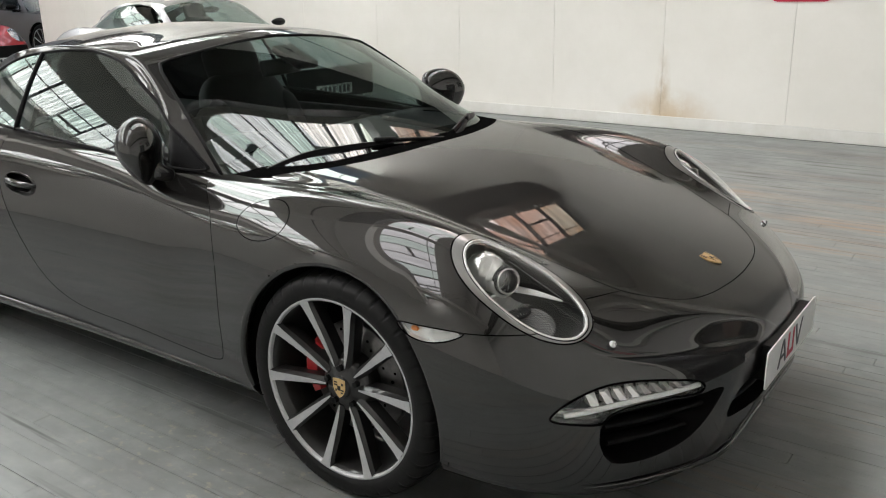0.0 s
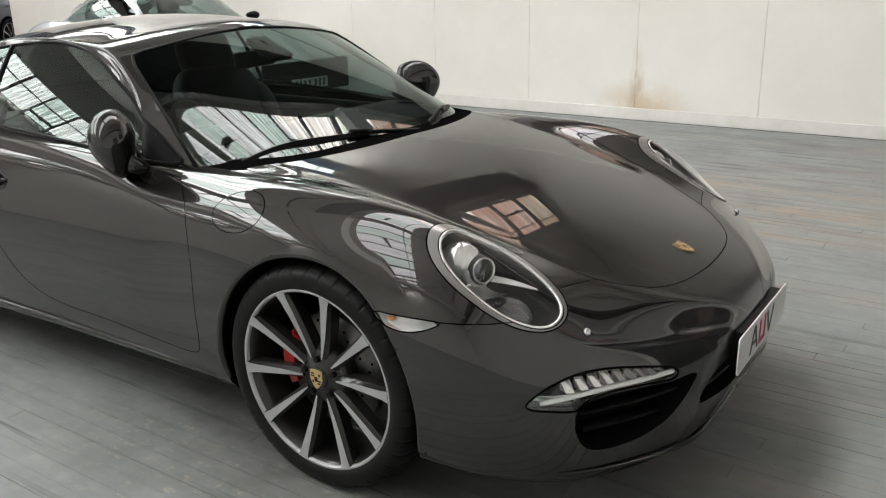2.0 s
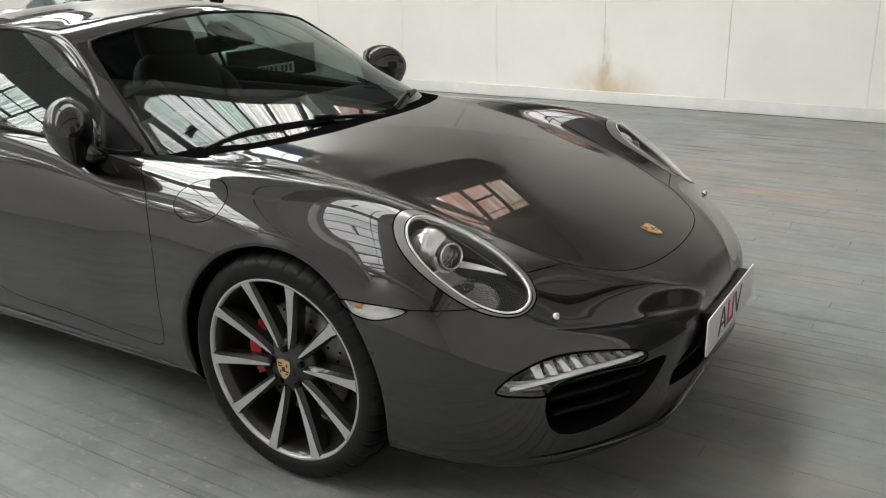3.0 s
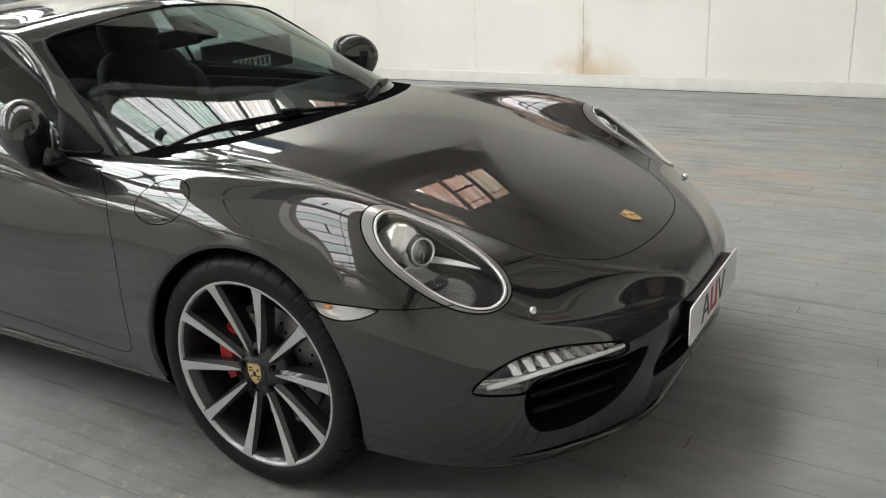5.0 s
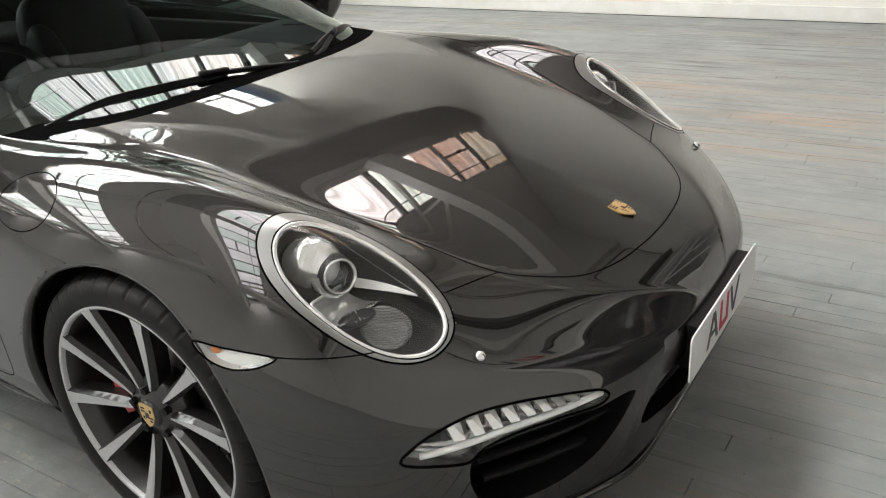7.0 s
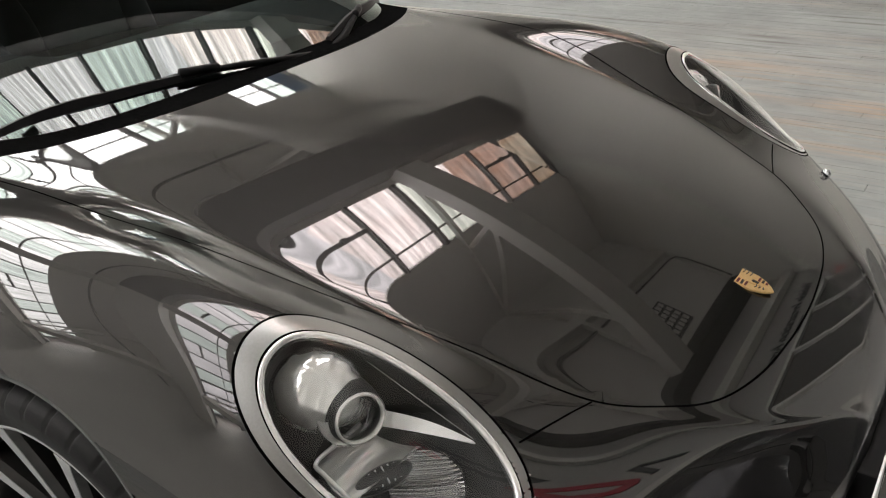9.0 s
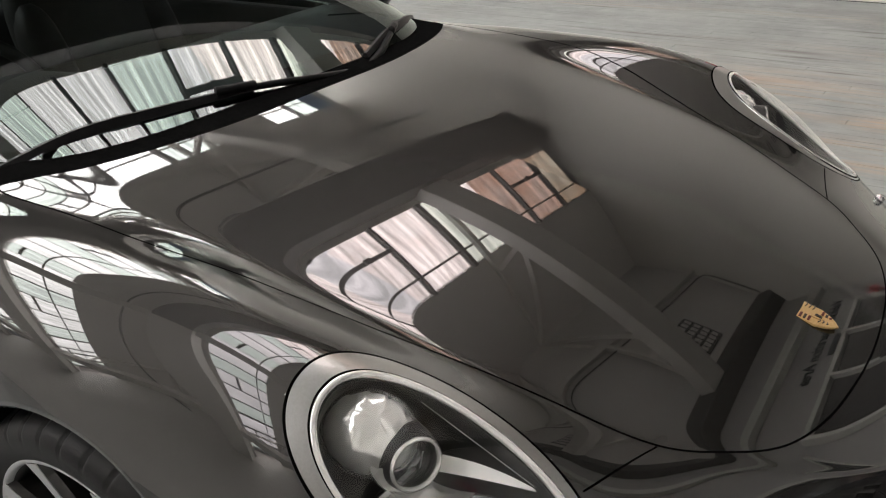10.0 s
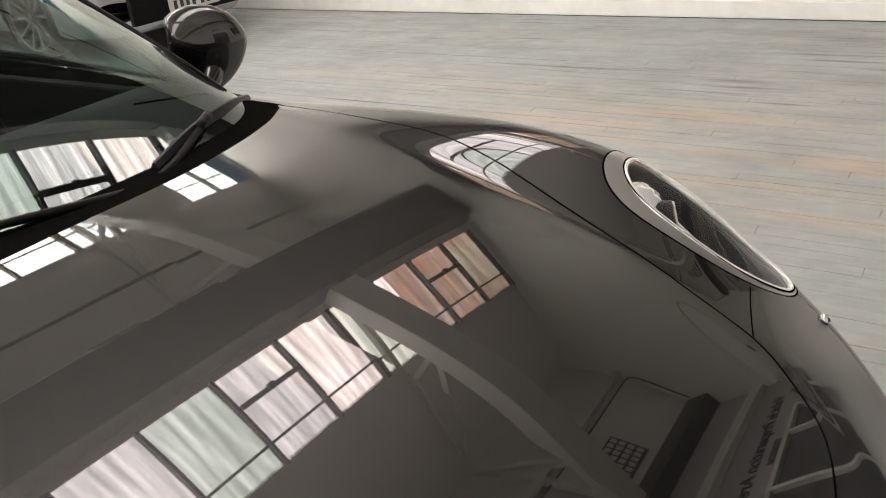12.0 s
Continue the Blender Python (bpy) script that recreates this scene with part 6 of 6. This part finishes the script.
# a bent service pipe and perforated vents under the valley
for y in (-0.9, 0.6, 2.1, 3.7):
    v = tagged(new("ceiling_vent"), "perforated grey vent grille on the roof slope", "vent", "ceiling vents")
    v.matrix_basis = pose(-2.85, y, 4.36, 0, 40.1, 0)
    part("plate", box_bm(-0.10, -0.24, -0.02, 0.10, 0.24, -0.004, 0.004), WALLG, v)
    for i in range(9):
        part("slot", box_bm(-0.085, -0.215 + 0.05 * i, -0.024, 0.085, -0.195 + 0.05 * i, -0.018), GAP, v)
tube("service_pipe", [(-3.3, y, 4.2) for y in np.linspace(-6.6, 5.5, 12)], 0.022, BARM)
tagged(bpy.data.objects["service_pipe"], "grey steel service pipe under the roof", "pipe")

# east wall: sign writing, a dark upright, a grid vent and a row of small windows
txt = bpy.data.curves.new("preparation_sign", "FONT")
txt.body, txt.size, txt.extrude = "Vehicle Preparation Area", 0.19, 0.003
txt.materials.append(DARKPRINT)
tx = tagged(new("preparation_sign", txt), "dark lettering on the grey painted wall", "sign")
tx.matrix_basis = pose(EAST - 0.004, 5.0, 2.80, 90, 0, -90)


def grid_vent(x, y, z):
    v = tagged(new("ceiling_vent"), "dark square-holed vent grille on the roof slope", "vent", "ceiling vents")
    v.matrix_basis = pose(x, y, z, 0, 42, 0)
    part("plate", box_bm(-0.19, -0.28, -0.022, 0.19, 0.28, -0.003, 0.004), BEAMD, v)
    # pale raised squares stand for holes, the light in them put into colour
    for i in range(4):
        for j in range(6):
            part("lit_hole", box_bm(-0.165 + 0.088 * i, -0.255 + 0.088 * j, -0.027, -0.105 + 0.088 * i, -0.195 + 0.088 * j, -0.021), BEAM, v)


# a purlin with a pipe along it, down the slope above the wall
structure(part("purlin", box_bm(-0.05, SOUTH, -0.09, 0.05, NORTH - 0.004, -0.003, 0.006, None, pose(1.36, 0, 4.551, 0, 42, 0)), BEAM), "pale painted roof purlin")
tube("conduit", [(1.43, -6.6, 4.40), (1.43, 5.36, 4.40), (1.45, 5.48, 4.36), (1.52, 5.50, 4.28), (1.92, 5.50, 3.92)], 0.010, BARM)
tagged(bpy.data.objects["conduit"], "dark electrical conduit run along the roof purlin", "pipe")
line = tagged(part("small_lettering", box_bm(EAST - 0.006, 3.55, 2.66, EAST - 0.001, 3.95, 2.72), DARKPRINT), "short dark line of small lettering under the sign", "sign")
grid_vent(1.76, 4.02, 4.191)
structure(part("wall_beam", box_bm(EAST - 0.16, SOUTH, 3.70, EAST - 0.001, NORTH - 0.03, 3.98, 0.008), BEAMD), "dark painted beam along the wall")
structure(part("wall_rail", box_bm(EAST - 0.06, SOUTH, 3.12, EAST - 0.001, NORTH - 0.03, 3.24, 0.006), SKIRT), "white painted rail along the wall")
def office_window(y0, z0, cols, rows, w, h):
    win = structure(new("window"), "white-framed window with dark panes")
    win.location = (EAST, y0, z0)
    W, H = cols * w, rows * h
    for i in range(cols + 1):
        part("window_frame", box_bm(-0.05, i * w - 0.022, -0.03, -0.002, i * w + 0.022, H + 0.03, 0.004), SKIRT, win)
    for j in range(rows + 1):
        part("window_frame", box_bm(-0.046, 0.023, j * h - 0.022, -0.003, W - 0.023, j * h + 0.022, 0.004), SKIRT, win)
    for i in range(cols):
        for j in range(rows):
            part("pane", box_bm(-0.02, i * w + 0.03, j * h + 0.03, -0.012, (i + 1) * w - 0.03, (j + 1) * h - 0.03), DARKPANE, win)
office_window(2.2, 1.22, 3, 1, 0.86, 1.34)


def glazed_door(y0, y1, top, leaves):
    """Dark glazed doors in a pale frame, with the dealer's letters above."""
    door = structure(new("door_1"), "dark glazed double doors in a pale frame")
    door.location = (EAST, y0, 0)
    w = (y1 - y0) / leaves
    part("door_frame", box_bm(-0.05, -0.09, 0.002, -0.002, -0.002, top + 0.09, 0.004), BEAM, door)
    part("door_frame", box_bm(-0.05, y1 - y0 + 0.002, 0.002, -0.002, y1 - y0 + 0.09, top + 0.09, 0.004), BEAM, door)
    part("door_frame", box_bm(-0.048, 0.0, top, -0.003, y1 - y0, top + 0.088, 0.004), BEAM, door)
    for i in range(leaves):
        leaf = part("door_leaf", box_bm(-0.012, i * w + 0.004, 0.004, -0.003, (i + 1) * w - 0.004, top - 0.004), BEAMD, door, "dark painted leaf")
        for z0, z1 in ((0.12, 1.02), (1.10, top - 0.08)):
            part("pane", box_bm(-0.020, i * w + 0.08, z0, -0.0125, (i + 1) * w - 0.08, z1, 0.002), DARKPANE, leaf)
        part("handle", box_bm(-0.06, i * w + (0.02 if i % 2 else w - 0.05), 0.98, -0.0125, i * w + (0.05 if i % 2 else w - 0.02), 1.16, 0.006), STEEL, leaf)
    return door


glazed_door(-0.25, 1.35, 2.10, 2)
door_sign = tagged(new("wall_sign"), "black and red dealer sign shapes above the glazed doors", "sign")
door_sign.location = (EAST - 0.002, 0.45, 2.55)
for pts, mt in (([(-0.44, -0.16), (-0.37, -0.16), (-0.25, 0.16), (-0.32, 0.16)], DARKPRINT), ([(-0.10, -0.16), (-0.17, -0.16), (-0.29, 0.16), (-0.22, 0.16)], DARKPRINT), ([(-0.06, -0.10), (0.0, -0.16), (0.10, -0.16), (0.16, -0.10), (0.16, 0.16), (0.09, 0.16), (0.09, -0.08), (0.01, -0.08), (0.01, 0.16), (-0.06, 0.16)], REDPRINT), ([(0.33, -0.16), (0.40, -0.16), (0.52, 0.16), (0.45, 0.16), (0.365, -0.07), (0.28, 0.16), (0.21, 0.16)], DARKPRINT)):
    slab("letter_shape", pts, ((0, -1, 0), (0, 0, 1), (-1, 0, 0)), (-0.012, 0, 0), 0.011, mt, door_sign)
bell = tagged(new("alarm_bell"), "small dark red alarm sounder on the grey wall", "alarm")
bell.location = (EAST, 4.95, 2.36)
part("back_plate", box_bm(-0.018, -0.08, -0.10, -0.001, 0.08, 0.10, 0.004), REDPRINT, bell)
dome("sounder", (-0.05, 0.0, 0.0), (0.034, 0.062, 0.062), RED, bell)

# light from the sky above each strip of glazing
for g in GUTTERS:
    low, high = Vector((g + GLASS_LOW[0], 0, GLASS_LOW[1])), Vector((g + glass_top(g)[0], 0, glass_top(g)[1]))
    d = (high - low).normalized()
    n = Vector((-d.z, 0, d.x))
    end = 4.1 if g == GUTTERS[0] else NORTH - 0.1
    for y0, y1, share in ((-1.6, end, 1.08), (-6.35, -1.6, 0.92)):
        lamp = bpy.data.lights.new("skylight", "AREA")
        lamp.shape, lamp.size, lamp.size_y = "RECTANGLE", (high - low).length * 1.15, y1 - y0
        lamp.color = SKY_COLOUR
        lamp.energy = SKY_RADIANCE * share * math.pi * lamp.size * lamp.size_y  # the same radiance over every strip
        ob = new("skylight", lamp)
        mid = (low + high) / 2 + n * 0.22 + Vector((0, (y0 + y1) / 2, 0))
        ob.matrix_world = Matrix.Translation(mid) @ Matrix.Rotation(-math.atan2(d.z, d.x), 4, "Y")

# brick wall of the neighbouring building, seen through the end panes; its daylight is emitted
structure(part("backdrop", box_bm(-5.0, 7.2, 3.0, 3.0, 7.3, 11.0), BRICK_GLOW), "glowing orange brick backdrop of the next building outside the rooflight")


# ---- parked cars behind ----
def parked_car(label, paint, roof, m, scale, plate_marks):
    car = tagged(new("parked_car"), label, "car", "parked cars")
    s = Skin(body_surface(80, 50, 110))
    s.names += ["body", "void"]
    s.label[:] = 1
    s.cut("bonnet", BONNET_RING, TOP, above)
    s.cut("lamp", LAMP_IN, LAMP, lamp_near)
    s.cut("void", INTAKE, FRONT, ahead)
    s.cut("void", ARCH, SIDE, right)
    s.cut("void", ARCH_R, SIDE, right)
    s.cut("void", TUB, TOP, lambda p, n: (n[:, 2] > 0.3) & (p[:, 2] > 0.7))
    g = Skin(cabin_surface(70, 50))
    g.names += ["roof"]
    g.label[:] = 1
    g.cut("screen", SCREEN, TOP, lambda p, n: p[:, 0] > -1.3)
    g.cut("cowl", COWL, TOP, lambda p, n: p[:, 0] > -0.7, ("screen", "roof"))
    g.cut("glass", WINDOW, SIDE, lambda p, n: n[:, 1] < -0.25)
    g.cut("backlight", BACKLIGHT, TOP, lambda p, n: (p[:, 0] < -1.9) & (n[:, 2] > 0.2))
    g.cut("roof_skin", np.array([(-0.8, 0.02), (-0.8, -0.50), (-1.3, -0.51), (-1.9, -0.50), (-2.7, -0.38), (-2.7, 0.02)]), TOP, lambda p, n: n[:, 2] > 0.2, ("roof",))
    for sgn in (1, -1):
        s.panel("body", paint, car, sgn, "body")
        s.panel("bonnet", paint, car, sgn, "bonnet")
        s.panel("lamp", CHROME_S, car, sgn, "headlamp")
        g.panel("roof", paint, car, sgn, "pillar")
        g.panel("roof_skin", roof, car, sgn, "roof")
        for nm, as_nm in (("screen", "windscreen"), ("glass", "side_window"), ("backlight", "rear_window")):
            o = g.panel(nm, GLASS, car, sgn, as_nm)
            o.visible_shadow = False
        intake(s, car, sgn, "side_intake", INTAKE, 0.11, ((0.33, -0.70, -0.48),))
        mr = dome("wing_mirror", (-0.80, -0.88 * sgn, 0.945), (0.06, 0.10, 0.055), BLACK, car, "", lambda c: np.array([max(c[0], -0.5), c[1], c[2] * (0.8 + 0.2 * c[1] * -sgn)]))
        part("mirror_arm", box_bm(-0.82, min(-0.72 * sgn, -0.86 * sgn), 0.86, -0.78, max(-0.72 * sgn, -0.86 * sgn), 0.90, 0.006), BLACK, mr)
        for ax in (0.0, -2.45):
            t = np.linspace(-0.6, np.pi + 0.6, 30)
            v = [(ax + 0.388 * math.cos(q), yy * sgn, 0.334 + 0.388 * math.sin(q)) for yy in (-0.85, -0.45) for q in t]
            mesh_ob("wheel_liner", v, [(j, j + 1, 31 + j, 30 + j) for j in range(29)] + [tuple(range(30, 60))], LINER, car)
    part("grille", box_bm(0.93, -0.60, 0.24, 0.978, 0.60, 0.56, 0.01), BLACK, car)
    number_plate(car, 0.99, 0.33, 0.52, 0.111, PLATE, "", plate_marks)
    part("cabin_floor", box_bm(-2.6, -0.70, 0.22, -0.36, 0.70, 0.26), BLACK, car)
    for y in (-0.36, 0.36):
        seat(car, y)
    dome("rear_view_mirror", (-0.93, 0.0, 1.12), (0.02, 0.115, 0.036), BLACK, car)
    for x, y in ((0.0, -0.757), (0.0, 0.757), (-2.45, -0.765), (-2.45, 0.765)):
        road_wheel(car, x, y, -1 if y < 0 else 1, BLACK, MACHINED, False)
    car.matrix_basis = m @ Matrix.Diagonal((*scale, 1))
    return car


bars = [([(-0.21 + 0.062 * i, -0.035), (-0.175 + 0.062 * i, -0.035), (-0.175 + 0.062 * i, 0.035), (-0.21 + 0.062 * i, 0.035)], DARKPRINT) for i in (0, 1, 2, 3, 4.4, 5.4, 6.4)]
parked_car("silver metallic coupe with a black roof, parked along the wall", SILVER_PAINT, BLACK_PAINT, pose(-5.70, 4.32, 0, 0, 0, -3), (1.02, 1, 1.01), bars)
parked_car("glossy red coupe parked nose-on", RED_PAINT, RED_PAINT, pose(-12.75, 4.35, 0, 0, 0, 0), (1, 1, 1), bars)
parked_car("grey saloon car parked beside the red one", GREY_PAINT, GREY_PAINT, pose(-13.9, 7.3, 0, 0, 0, 0), (1.05, 1.02, 1.12), bars)

# ---- floor boards, laid along the hall ----
ground = structure(part("floor", box_bm(WEST - 0.2, SOUTH - 0.2, -0.12, EAST + 0.19, NORTH + 4.2, -0.012), FLOORD), "grey painted timber floor")
rng = random.Random(4)
PITCH, shared, near_count = 0.0678, {}, 0
rest_v, rest_f = [], []


def board_mesh(length, gap):
    key = (round(length, 1), gap)
    if key not in shared:
        w, L, b = PITCH / 2 - gap, key[0] / 2, 0.0005
        v = [(-L, -w, -0.013), (L, -w, -0.013), (L, w, -0.013), (-L, w, -0.013), (-L, -w, -b), (L, -w, -b), (L, w, -b), (-L, w, -b), (-L + b, -w + b, 0), (L - b, -w + b, 0), (L - b, w - b, 0), (-L + b, w - b, 0)]
        f = [(0, 1, 5, 4), (1, 2, 6, 5), (2, 3, 7, 6), (3, 0, 4, 7), (4, 5, 9, 8), (5, 6, 10, 9), (6, 7, 11, 10), (7, 4, 8, 11), (8, 9, 10, 11)]
        me = bpy.data.meshes.new("plank")
        me.from_pydata(v, [], f)
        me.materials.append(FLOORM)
        shared[key] = (me, v, f)
    return shared[key]


row = 0
y = SOUTH
while y < NORTH + 3.9:
    xa = WEST + rng.uniform(-1.0, 0.0)
    while xa < EAST + 0.1:
        L = round(min(rng.choice((0.8, 1.2, 1.6, 2.0, 2.4, 2.8, 3.2)), max(0.1, math.ceil((EAST + 0.1 - xa) * 10) / 10)), 1)
        me, v, f = board_mesh(L, rng.choice((0.0002, 0.0003, 0.0006, 0.0012)))
        cx, cy, dz = xa + L / 2, y + PITCH / 2, rng.uniform(-0.0011, 0.0)
        inside_hall = cy < NORTH - 0.04 or cx < -12.3
        if inside_hall:
            if -1.4 < cx < 1.95 and ((-1.75 < cy < -0.55) or (cx > 0.55 and -0.6 < cy < 2.3) or (0.9 < cy < 2.4)) and near_count < 300:
                o = new("plank", me)
                o.parent = ground
                o.location = (cx, cy, dz)
                near_count += 1
            else:
                n = len(rest_v)
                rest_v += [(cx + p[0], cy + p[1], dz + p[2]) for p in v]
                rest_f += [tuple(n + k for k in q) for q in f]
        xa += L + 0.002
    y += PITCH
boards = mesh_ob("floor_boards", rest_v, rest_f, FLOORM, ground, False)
tagged(boards, "grey painted floorboards", "", "", "stuff")
